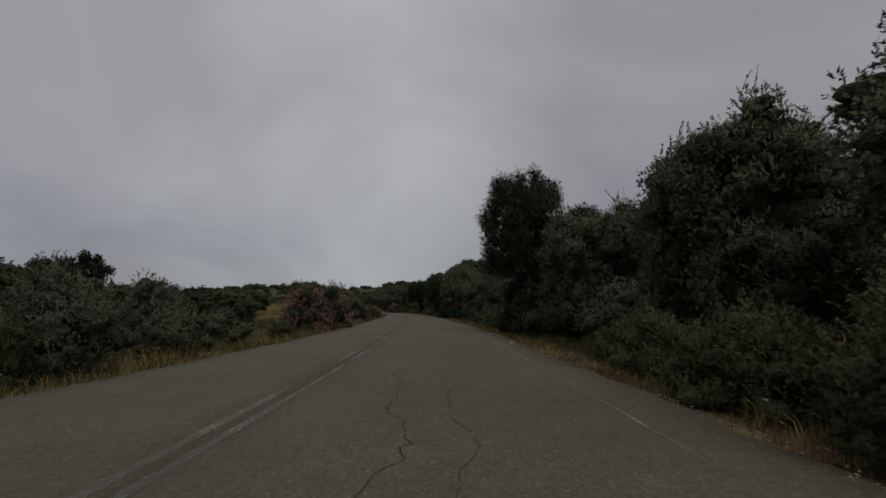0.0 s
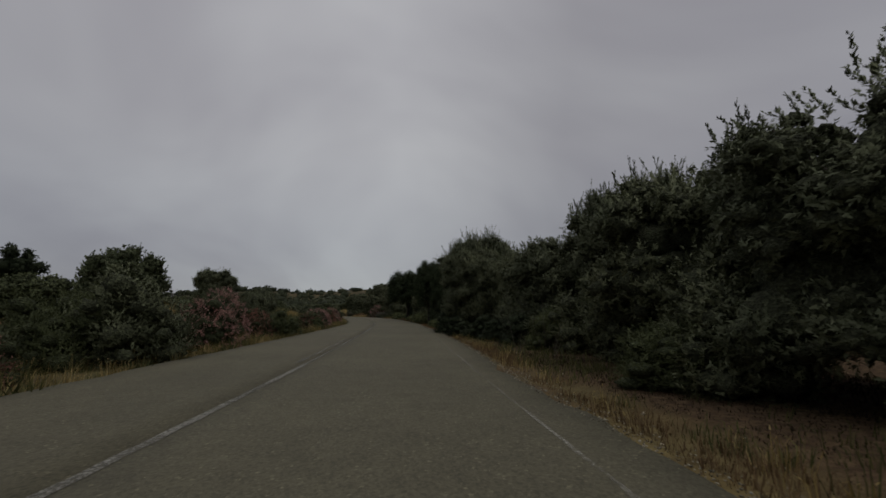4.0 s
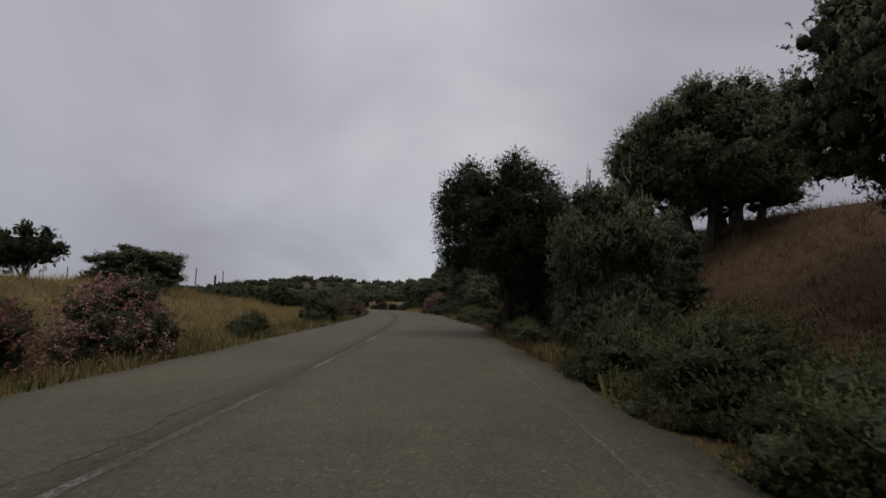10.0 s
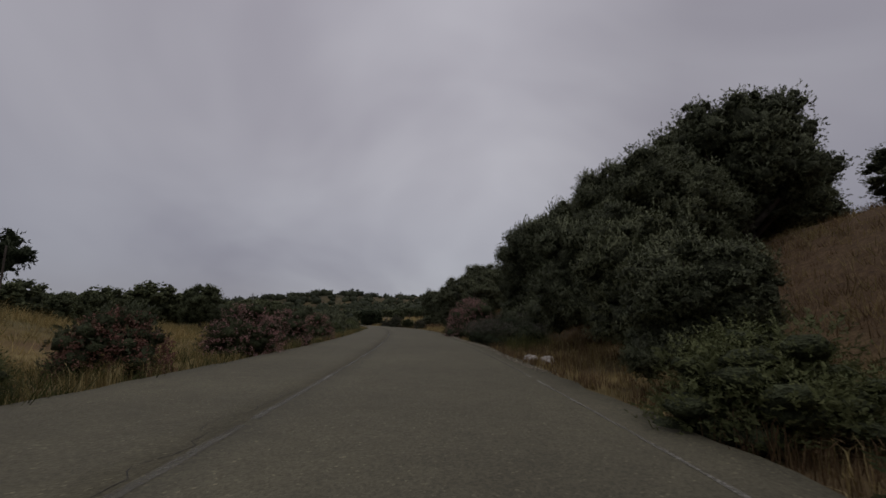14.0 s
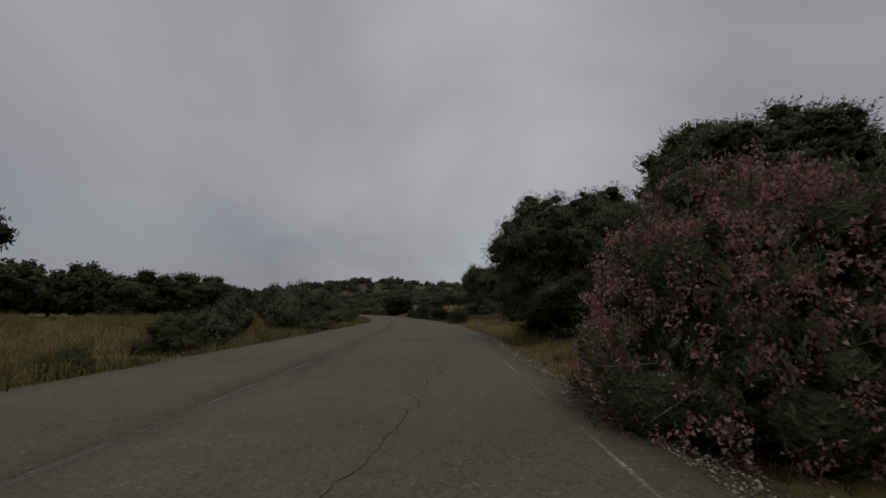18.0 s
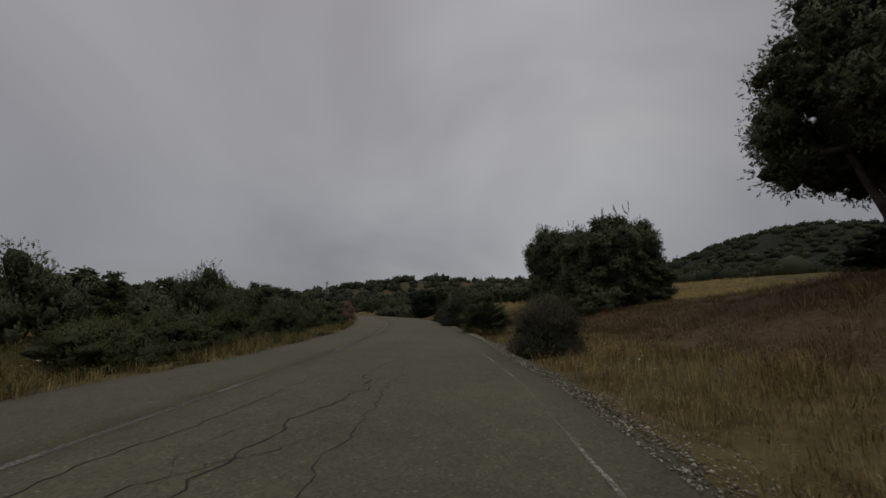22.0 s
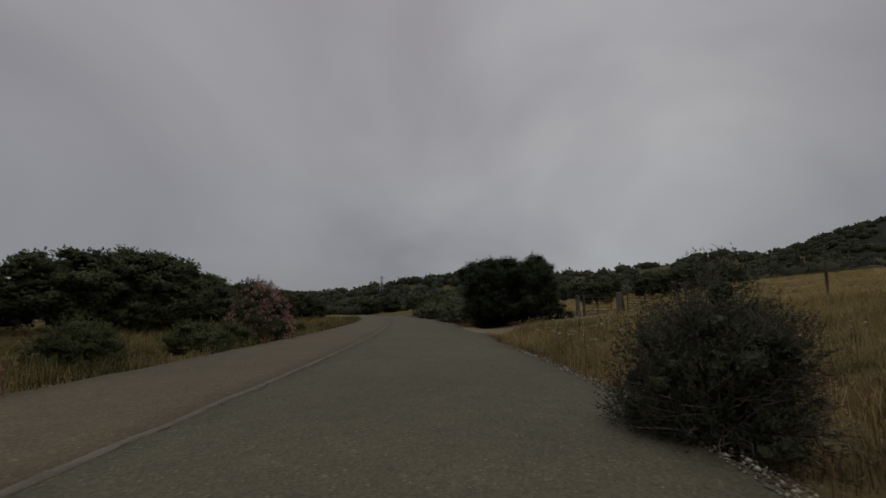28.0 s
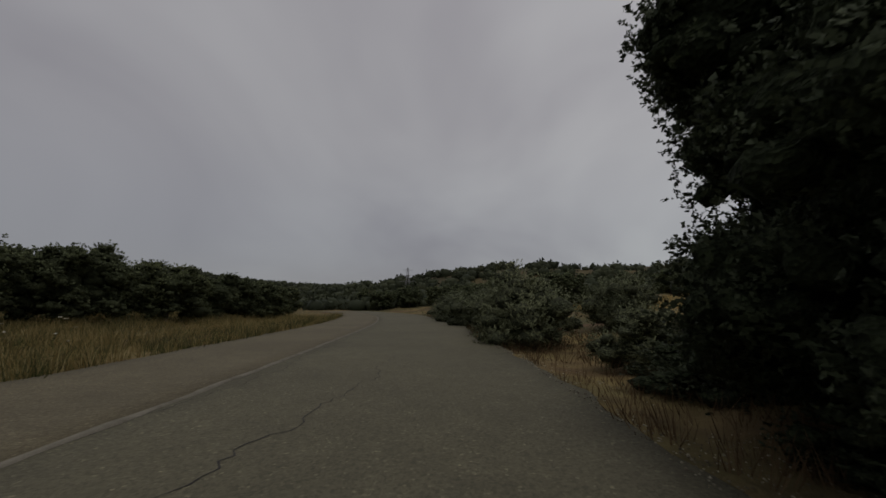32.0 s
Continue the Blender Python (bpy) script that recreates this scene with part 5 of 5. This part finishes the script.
grass("verge_grass", "straw grass below the bank", 5, 9, (79, 121), (past_right(0.1), past_right(3.0)), (0.2, 0.55), 10, STRAW, 0.07, 0.005, 0.8, True)
grass("verge_grass", "short brown grass along the shaded road edge", 44, 30, (62, 80), (past_right(0.1), past_right(1.7)), (0.08, 0.26), 10, RUSSET_GRASS, 0.08, 0.005, 0.9, True)
grass("verge_grass", "golden dry grass along the road edge", 6, 44, (130, 182), (past_right(0.42), past_right(3.4)), (0.1, 0.3), 9, STRAW, 0.08, 0.0045, 0.9, True)
grass("verge_grass", "dull brown dry grass along the road edge", 39, 36, (182, 200), (past_right(0.4), past_right(4.4)), (0.12, 0.4), 9, RUSSET_GRASS, 0.08, 0.005, 0.9, True)
grass("verge_grass", "russet dry grass along the road edge", 7, 9, (134, 214), (past_right(0.35), past_right(4.5)), (0.12, 0.35), 10, RUSSET_GRASS, 0.08, 0.005, 0.8, True)
grass("verge_grass", "mixed dry grass along the road edge", 8, 12, (219, 262), (past_right(0.05), past_right(4)), (0.2, 0.5), 9, RUSSET_GRASS)
grass("verge_grass", "dry straw grass along the road edge", 9, 12, (-4, 262), (past_left(3.6), past_left(0.05)), (0.18, 0.5), 10, STRAW, 0.07, 0.006, 0.7, True)
grass("verge_grass", "green weeds along the road edge", 10, 8, (-4, 262), (past_left(3.4), past_left(0.0)), (0.18, 0.5), 10, GREEN_GRASS, 0.1, 0.01)
# slopes and fields
grass("field_grass", "short russet grass on the dry bank", 11, 9, (76, 150), (7, 17), (0.15, 0.38), 10, RUSSET_GRASS, 0.1, 0.008)
grass("field_grass", "sparse straw grass on the dry bank", 12, 8, (76, 148), (6.5, 20), (0.15, 0.4), 9, STRAW, 0.1, 0.007)
grass("field_grass", "brown mown grass on the field slope", 13, 9, (150, 206), (7, 22), (0.12, 0.32), 10, RUSSET_GRASS, 0.1, 0.007)
grass("field_grass", "golden dry grass in the field", 14, 3, (150, 206), (8.5, 22), (0.15, 0.38), 10, STRAW, 0.1, 0.007)
grass("field_grass", "tall golden dry grass with seed heads", 15, 34, (198, 216.2), (past_right(0.5), 17), (0.24, 0.54), 9, GOLDEN_STRAW, 0.1, 0.004, 0.7, True)
grass("field_grass", "russet seeding grass among the straw", 16, 7, (196, 216.0), (past_right(0.4), 17), (0.2, 0.5), 9, RUSSET_GRASS, 0.1, 0.005, 0.8, True)
grass("field_grass", "tall golden dry grass on the field", 17, 8, (56, 132), (-20, -6), (0.3, 0.7), 10, STRAW, 0.12, 0.009)
grass("field_grass", "green stems among the dry grass", 18, 1.2, (56, 132), (-16, -6), (0.3, 0.6), 9, GREEN_GRASS, 0.12, 0.009)
grass("field_grass", "pale dry grass in the meadow", 19, 9, (132, 262), (-19, -6), (0.25, 0.55), 10, STRAW, 0.12, 0.01)
grass("field_grass", "green-tinged grass in the meadow", 20, 4, (132, 262), (-19, -6), (0.25, 0.5), 9, GREEN_GRASS, 0.12, 0.01)
grass("field_grass", "green-tinged grass between the roadside bushes", 21, 5, (-4, 58), (-14, -6), (0.3, 0.6), 9, GREEN_GRASS, 0.12, 0.01)
grass("field_grass", "pale dry grass in the fenced field", 22, 5, (203, 268), (15, 62), (0.25, 0.5), 9, GOLDEN_STRAW, 0.16, 0.014)
grass("field_grass", "matted russet grass on the slope above the verge", 40, 40, (146, 184), (7.4, 14), (0.06, 0.2), 9, RUSSET_GRASS, 0.11, 0.005, 0.9)
grass("verge_grass", "golden dry grass standing beside the road edge", 41, 20, (148, 182), (past_right(0.8), past_right(3.2)), (0.18, 0.42), 9, GOLDEN_STRAW, 0.06, 0.004, 0.8, True)
grass("leaf_litter", "brown dead grass and twigs lying behind the gravel", 42, 60, (112, 208), (past_right(0.15), past_right(1.5)), (0.02, 0.08), 8, RUSSET_GRASS, 0.1, 0.005, 0.8)
grass("verge_grass", "short dry grass at the broken asphalt edge", 45, 60, (198, 213.4), (past_right(0.02), past_right(1.0)), (0.06, 0.26), 9, RUSSET_GRASS, 0.08, 0.004, 0.8, True)
grass("verge_grass", "short straw at the broken asphalt edge", 46, 40, (198, 213.4), (past_right(0.1), past_right(1.6)), (0.1, 0.34), 9, GOLDEN_STRAW, 0.08, 0.004, 0.8, True)
# tall arching reeds and bents
grass("tall_grass", "tall arching pale grass stems by the verge", 23, 6, (70.4, 72.6), (past_right(0.7), past_right(1.7)), (0.5, 0.9), 12, STRAW, 0.07, 0.004, 1.3, True)
grass("tall_grass", "tall arching green-grey grass stems by the verge", 24, 16, (119.4, 123.6), (past_right(0.8), past_right(2.6)), (0.6, 1.1), 16, GREEN_GRASS, 0.07, 0.0045, 1.0, True)
grass("tall_grass", "tall pale grass stems below the olive", 25, 9, (140, 144.5), (past_right(0.9), past_right(2.2)), (0.4, 0.75), 10, STRAW, 0.05, 0.005, 0.8, True)
grass("tall_grass", "tall arching pale grass stems below the dark olive", 27, 26, (146.4, 149.4), (past_right(0.6), past_right(1.7)), (0.5, 0.95), 12, STRAW, 0.06, 0.005, 1.0, True)
grass("tall_grass", "tall dry weed stems in the ditch", 26, 2, (42.3, 45), (past_right(1.0), past_right(2.6)), (0.8, 1.3), 6, TWIG, 0.05, 0.006)


def umbels(label, seed, count, s_rng, d_rng, height, size, material=WHITE_PETAL):
    """Flat flower heads on thin stalks."""
    rng = np.random.default_rng(seed)
    s, d = rng.uniform(*s_rng, count), rng.uniform(*d_rng, count)
    p = np.c_[xy(s, d), ground_z(s, d) - 0.03]
    pieces_s, pieces_h = [], []
    for q in p:
        h = rng.uniform(*height)
        top = q + [rng.normal(0, 0.05), rng.normal(0, 0.05), h]
        pieces_s.append(tube([q, (q + top) / 2 + rng.normal(0, 0.01, 3), top], [0.004, 0.003, 0.003], 3))
        for _ in range(5):
            c = top + rng.normal(0, size * 0.45, 3) * [1, 1, 0.15]
            a = np.linspace(0, 2 * math.pi, 4, endpoint=False) + rng.uniform(0, 3)
            r = size * rng.uniform(0.3, 0.55)
            tilt = rng.normal(0, 0.25, 2)
            quad = c + np.c_[np.cos(a) * r, np.sin(a) * r, (np.cos(a) * tilt[0] + np.sin(a) * tilt[1]) * r]
            pieces_h.append((quad, [[0, 1, 2, 3]]))
    root = tagged(new("wildflowers"), label, "wildflowers", kind="stuff")
    part_np("stalks", (*join(pieces_s), GREEN_GRASS), root)
    part_np("flower_heads", (*join(pieces_h), material), root)


umbels("white wild carrot flowers standing in the dry grass", 31, 130, (201, 213), (4.9, 9.0), (0.5, 0.85), 0.045)
umbels("white wild carrot flowers in the meadow grass", 32, 70, (213, 228), (-9, -4), (0.4, 0.8), 0.045)
umbels("white umbels in the far meadow grass", 38, 90, (219, 232), (-13, -6), (0.5, 0.9), 0.06)
umbels("white wildflowers among the verge weeds", 33, 60, (3, 16), (-6.5, -4), (0.3, 0.6), 0.035)
umbels("white wildflowers on the green verge", 34, 45, (158, 170), (-6.6, -3.4), (0.3, 0.6), 0.04)
umbels("pale wildflowers at the foot of the thorny shrub", 35, 36, (165, 172), (4.9, 6.6), (0.15, 0.45), 0.03)
umbels("white daisies on the shaded verge", 36, 40, (4, 12), (4.9, 6.4), (0.3, 0.8), 0.03)
umbels("white wildflowers beside the oleanders", 37, 40, (44, 56), (-6, -4), (0.3, 0.7), 0.035)


# ---- stones ----
def pebbles(label, seed, count, s_rng, near, far, size, lift=0.005):
    rng = np.random.default_rng(seed)
    v0 = np.array([[1, 0, 0], [-1, 0, 0], [0, 1, 0], [0, -1, 0], [0, 0, 1], [0, 0, -1.0]])
    f0 = np.array([[0, 2, 4], [2, 1, 4], [1, 3, 4], [3, 0, 4], [2, 0, 5], [1, 2, 5], [3, 1, 5], [0, 3, 5]])
    s = rng.uniform(*s_rng, count)
    d = right_edge(s) + near + (far - near) * rng.uniform(0, 1, count) ** 1.6
    c = np.c_[xy(s, d), np.maximum(ground_z(s, d), -0.16 * (d - right_edge(s) > 0.1)) + lift]
    r = rng.uniform(*size, (count, 1, 1)) * rng.uniform(0.6, 1.3, (count, 6, 1))
    v = c[:, None] + v0 * r * [1, 1, 0.7]
    f = f0[None] + 6 * np.arange(count)[:, None, None]
    tagged(new("gravel", mesh_np("gravel", v.reshape(-1, 3), f.reshape(-1, 3), GRAVEL)), label, "gravel", kind="stuff")


pebbles("loose pale gravel along the asphalt edge", 41, 9000, (-3, 66), -0.05, 0.7, (0.004, 0.016))
pebbles("loose pale gravel along the asphalt edge", 42, 34000, (112, 186), -0.16, 0.75, (0.004, 0.019))
pebbles("broken pale stones along the asphalt edge", 46, 2600, (114, 206), -0.08, 0.7, (0.015, 0.034))
pebbles("loose pale gravel along the asphalt edge", 43, 14000, (166, 208), -0.1, 0.65, (0.005, 0.019))
pebbles("small stones trodden into the dirt track", 47, 5000, (212, 222.5), 0.3, 6.0, (0.004, 0.013), 0.046)
pebbles("loose gravel on the dirt edge", 44, 2600, (212, 236), -0.12, 0.9, (0.004, 0.016))


pebbles("scattered pale stones at the foot of the trees", 45, 160, (15, 62), 0.2, 1.4, (0.012, 0.04))


def boulder(s, d, size, seed, label):
    bm = bmesh.new()
    bmesh.ops.create_icosphere(bm, subdivisions=3, radius=1.0)
    for v in bm.verts:
        k = 1 + 0.3 * noise.noise(v.co * 1.3 + Vector((seed, 0, 0))) + 0.1 * noise.noise(v.co * 4 + Vector((0, seed, 0)))
        v.co = Vector((v.co.x * k * size[0], v.co.y * k * size[1], v.co.z * k * size[2]))
    me = bpy.data.meshes.new("boulder")
    bm.to_mesh(me)
    bm.free()
    me.materials.append(STONE)
    me.shade_smooth()
    ob = tagged(new("boulder", me), label, "rock")
    p = xy(s, d)
    ob.matrix_basis = pose(p[0], p[1], float(ground_z(s, d)) + size[2] * 0.45, 0, 0, seed * 50)


boulder(14.1, right_edge(14.1) - 0.15, (0.1, 0.07, 0.05), 1, "small pale stone lying on the asphalt edge")
boulder(115.6, 5.4, (0.32, 0.22, 0.18), 2, "grey boulder in the grass by the road")
boulder(116.4, 5.1, (0.26, 0.2, 0.15), 3, "grey boulder in the grass by the road")
boulder(99.0, 6.6, (0.14, 0.1, 0.1), 4, "pale stone on the grassy bank")
boulder(19.4, 5.2, (0.08, 0.05, 0.03), 6, "flat stone in the ditch")

# broken concrete edging
kerb = tagged(new("kerb"), "broken pale concrete edging along the asphalt", "kerb", kind="structure")
rng = np.random.default_rng(55)
for i in range(26):
    s = 176.5 + i * 1.05
    if rng.random() < 0.5:
        continue
    bm = bmesh.new()
    bmesh.ops.create_cube(bm, size=1.0)
    bmesh.ops.scale(bm, vec=(0.07, 0.7, 0.12), verts=bm.verts)
    bmesh.ops.bevel(bm, geom=bm.edges[:], offset=0.015, segments=1, affect="EDGES")
    for v in bm.verts:
        v.co += Vector(rng.normal(0, 0.014, 3))
    k = part("kerb_stone", bm, CONCRETE, kerb)
    p = xy(s, float(right_edge(s)) + 0.1)
    q = xy(s + 0.5, float(right_edge(s + 0.5)) + 0.1)
    k.matrix_basis = pose(p[0], p[1], -0.075 + rng.normal(0, 0.018), rng.normal(0, 1.5), rng.normal(0, 2), math.degrees(math.atan2(-(q[0] - p[0]), q[1] - p[1])) + rng.normal(0, 1.5))


# ---- dwarf fan palm ----
def frond_mesh(seed):
    rng = np.random.default_rng(seed)
    pieces = []
    stem = 0.55
    for a in np.linspace(-1.25, 1.25, 15):
        ln = 0.52 * (1 - 0.18 * abs(a)) * rng.uniform(0.9, 1.1)
        dirn = np.array([math.sin(a), math.cos(a), -0.12 + rng.normal(0, 0.06)])
        side = np.array([math.cos(a), -math.sin(a), 0]) * 0.017
        b = np.array([0, stem, 0])
        pieces.append((np.array([b, b + dirn * ln * 0.5 + side, b + dirn * ln, b + dirn * ln * 0.5 - side]), [[0, 1, 2, 3]]))
    pieces.append(tube([[0, 0, 0], [0, stem * 0.5, 0.02], [0, stem, 0]], [0.012, 0.009, 0.006], 4))
    return mesh_np("frond", *join(pieces), PALM_LEAF)


palm = root_for("dwarf_fan_palm", "low dense dwarf fan palm with stiff fronds on the verge", "palm")
pp = xy(178.4, 5.0)
palm.matrix_basis = pose(pp[0], pp[1], float(ground_z(178.4, 5.0)))
fronds = [frond_mesh(i) for i in range(4)]
rng = np.random.default_rng(66)
for i in range(300):
    ob = new("frond", fronds[i % 4])
    ob.parent = palm
    up = rng.uniform(-5, 82)
    r = rng.uniform(0, 0.5)
    a = rng.uniform(0, 360)
    ob.matrix_basis = pose(0, 0, 0, 0, 0, a) @ pose(0, r, rng.uniform(0.05, 0.95), up, rng.normal(0, 20), 0) @ Matrix.Scale(rng.uniform(0.65, 1.0), 4)


# ---- gate and fences ----
def beam(a, b, w, material, name, parent, label=""):
    """A square timber or bar from a to b in the parent's space."""
    a, b = Vector(a), Vector(b)
    bm = bmesh.new()
    bmesh.ops.create_cube(bm, size=1.0)
    bmesh.ops.scale(bm, vec=(w, w, (b - a).length), verts=bm.verts)
    bmesh.ops.bevel(bm, geom=bm.edges[:], offset=w * 0.12, segments=1, affect="EDGES")
    ob = part(name, bm, material, parent, label)
    ob.matrix_basis = Matrix.Translation((a + b) / 2) @ (b - a).to_track_quat("Z", "Y").to_matrix().to_4x4()
    return ob


def round_post(kind, label, category, x, y, z, height, radius, material, lean=(0, 0), group=""):
    rng = np.random.default_rng(int(abs(x * 31 + y * 17)))
    root = root_for(kind, label, category, group)
    h = np.linspace(-0.25, height, 6)
    pts = np.c_[lean[0] * h + rng.normal(0, 0.008, 6), lean[1] * h + rng.normal(0, 0.008, 6), h]
    v, f = tube(pts, radius * rng.uniform(0.9, 1.1, 6), 8)
    part_np("shaft", (v, f, material, True), root)
    cap, capf = tube([pts[-1], pts[-1] + [0, 0, 0.02]], [radius * 0.98, radius * 0.3], 8)
    part_np("top", (cap, capf, material), root)
    root.matrix_basis = pose(x, y, z)
    return root


def field_gate(x, y, z, turn, width, height, label):
    """A tubular field gate: frame, rails and a brace."""
    root = root_for("field_gate", label, "gate")
    for i in range(6):
        hz = 0.18 + (height - 0.18) * i / 5
        beam((0, 0, hz), (width, 0, hz), 0.035, RUST, "rail", root)
    for w in (0.0, width / 2, width):
        beam((w, 0, 0.14), (w, 0, height + 0.03), 0.045, RUST, "upright", root)
    beam((0.05, 0.02, 0.2), (width - 0.05, 0.02, height - 0.03), 0.03, RUST, "brace", root)
    beam((0.0, 0, -0.2), (0.0, 0, 0.2), 0.05, RUST, "hinge_foot", root)
    root.matrix_basis = pose(x, y, z, 0, 0, turn)


def thing_at(s, d):
    p = xy(s, d)
    return float(p[0]), float(p[1]), float(ground_z(s, d)) - 0.02


def heading(s, d, angle):
    """World turn of a line that leaves the road's direction at s by angle to the right."""
    p, q = xy(s, d), xy(s + 0.5, d)
    return math.degrees(math.atan2(q[1] - p[1], q[0] - p[0])) - angle


x, y, z = thing_at(218.8, 10.55)
round_post("gate_post", "thick pale concrete gate post", "post", x, y, z, 1.22, 0.12, CONCRETE)
x, y, z = thing_at(218.9, 10.92)
round_post("gate_post", "weathered wooden gate post", "post", x, y, z, 1.25, 0.07, WOOD)
field_gate(x, y, z, heading(218.9, 10.92, 58), 2.5, 1.1, "rusty tubular metal field gate standing open")
x, y, z = thing_at(215.8, 11.4)
round_post("gate_post", "thick pale concrete gate post", "post", x, y, z, 1.0, 0.12, CONCRETE, (0.03, 0))
x, y, z = thing_at(216.0, 11.75)
round_post("gate_post", "leaning weathered wooden gate post", "post", x, y, z, 1.0, 0.075, WOOD, (-0.09, 0.02))
x, y, z = thing_at(216.2, 12.05)
field_gate(x, y, z, heading(216.2, 12.05, 66), 2.5, 0.8, "rusty tubular metal field gate hanging shut")
FENCE = [(217.4, 15.75, 1.3, 0.05), (215.2, 15.6, 1.9, 0.1), (211.4, 17.6, 1.6, 0.05), (208.8, 19.4, 1.6, 0.06), (206.2, 21.2, 1.55, 0.05), (203.6, 23.0, 1.7, 0.07), (201.0, 24.8, 1.55, 0.05)]
for i, (s, d, h, r) in enumerate(FENCE):
    x, y, z = thing_at(s, d)
    round_post("fence_post", "dark weathered wooden fence post", "post", x, y, z, h, r, WOOD, (0.02 * (-1) ** i, 0.01), "field fence")
wire_root = tagged(new("fence_wire"), "thin sagging wire strung along the field fence posts", "wire fence")
for k in range(3):
    pieces = []
    for (s0, d0, _, _), (s1, d1, _, _) in zip(FENCE, FENCE[1:]):
        a, b = np.array(thing_at(s0, d0)) + [0, 0, 0.5 + 0.4 * k], np.array(thing_at(s1, d1)) + [0, 0, 0.5 + 0.4 * k]
        pieces.append(tube([a, (a + b) / 2 - [0, 0, 0.03], b], [0.004] * 3, 4))
    part_np("strand", (*join(pieces), RUST), wire_root)
x, y, z = thing_at(219.2, 9.0)
weed = root_for("tall_weed", "tall dry weed stalk standing beside the dirt track", "weed")
rng = np.random.default_rng(71)
for i in range(4):
    top = np.array([rng.normal(0, 0.1), rng.normal(0, 0.1), rng.uniform(0.7, 1.2)])
    part_np("stalk", (*tube([[0, 0, -0.05], top / 2 + rng.normal(0, 0.02, 3), top], [0.008, 0.006, 0.003], 5), STRAW), weed)
    f = rng.uniform(0.25, 1, (60, 1))
    part_np("seed_head", (*leaves(rng, f * top, rng.normal(0, 1, (60, 3)), 0.09, 0.014, 0.3), STRAW), weed)
weed.matrix_basis = pose(x, y, z)

# posts and thin poles on the left-hand field
for i in range(7):
    a = radians(33 + 3.1 * i)
    px, py = -3.6 - 47 * math.sin(a + 0.08), 81.7 + 47 * math.cos(a + 0.08)
    round_post("field_pole", "thin bare pole standing at the edge of the field", "pole", px, py, 1.2, 3.3 + 0.3 * math.sin(i * 2.1), 0.045, WOOD, (0.01 * math.sin(i), 0), "field poles")
round_post("fence_post", "thick weathered fence post in the dry grass", "post", -30.4, 115, 1.2, 2.6, 0.1, WOOD)

# ---- power pylon beyond the trees ----
pylon = root_for("power_pylon", "distant lattice steel power pylon above the trees", "pylon")
H, W = 26.0, 2.6
for sx, sy in ((-1, -1), (1, -1), (1, 1), (-1, 1)):
    part_np("leg", (*tube([[sx * W, sy * W, -3], [sx * 0.8, sy * 0.8, H * 0.6], [sx * 0.3, sy * 0.3, H]], [0.16, 0.12, 0.08], 4), STEEL), pylon)
for i in range(9):
    z0, z1 = H * i / 9, H * (i + 1) / 9
    w0, w1 = (W * (1 - z / H) + 0.3 * z / H for z in (z0, z1))
    for sx in (-1, 1):
        beam((sx * w0, -w0, z0), (sx * w1, w1, z1), 0.09, STEEL, "brace", pylon)
        beam((-w0, sx * w0, z0), (w1, sx * w1, z1), 0.09, STEEL, "brace", pylon)
for z, w in ((H * 0.72, 4.2), (H * 0.84, 3.6), (H * 0.95, 2.8)):
    beam((-w, 0, z), (w, 0, z), 0.16, STEEL, "cross_arm", pylon)
pylon.matrix_basis = pose(-208.9, 397.9, -5.5, 0, 0, 25)
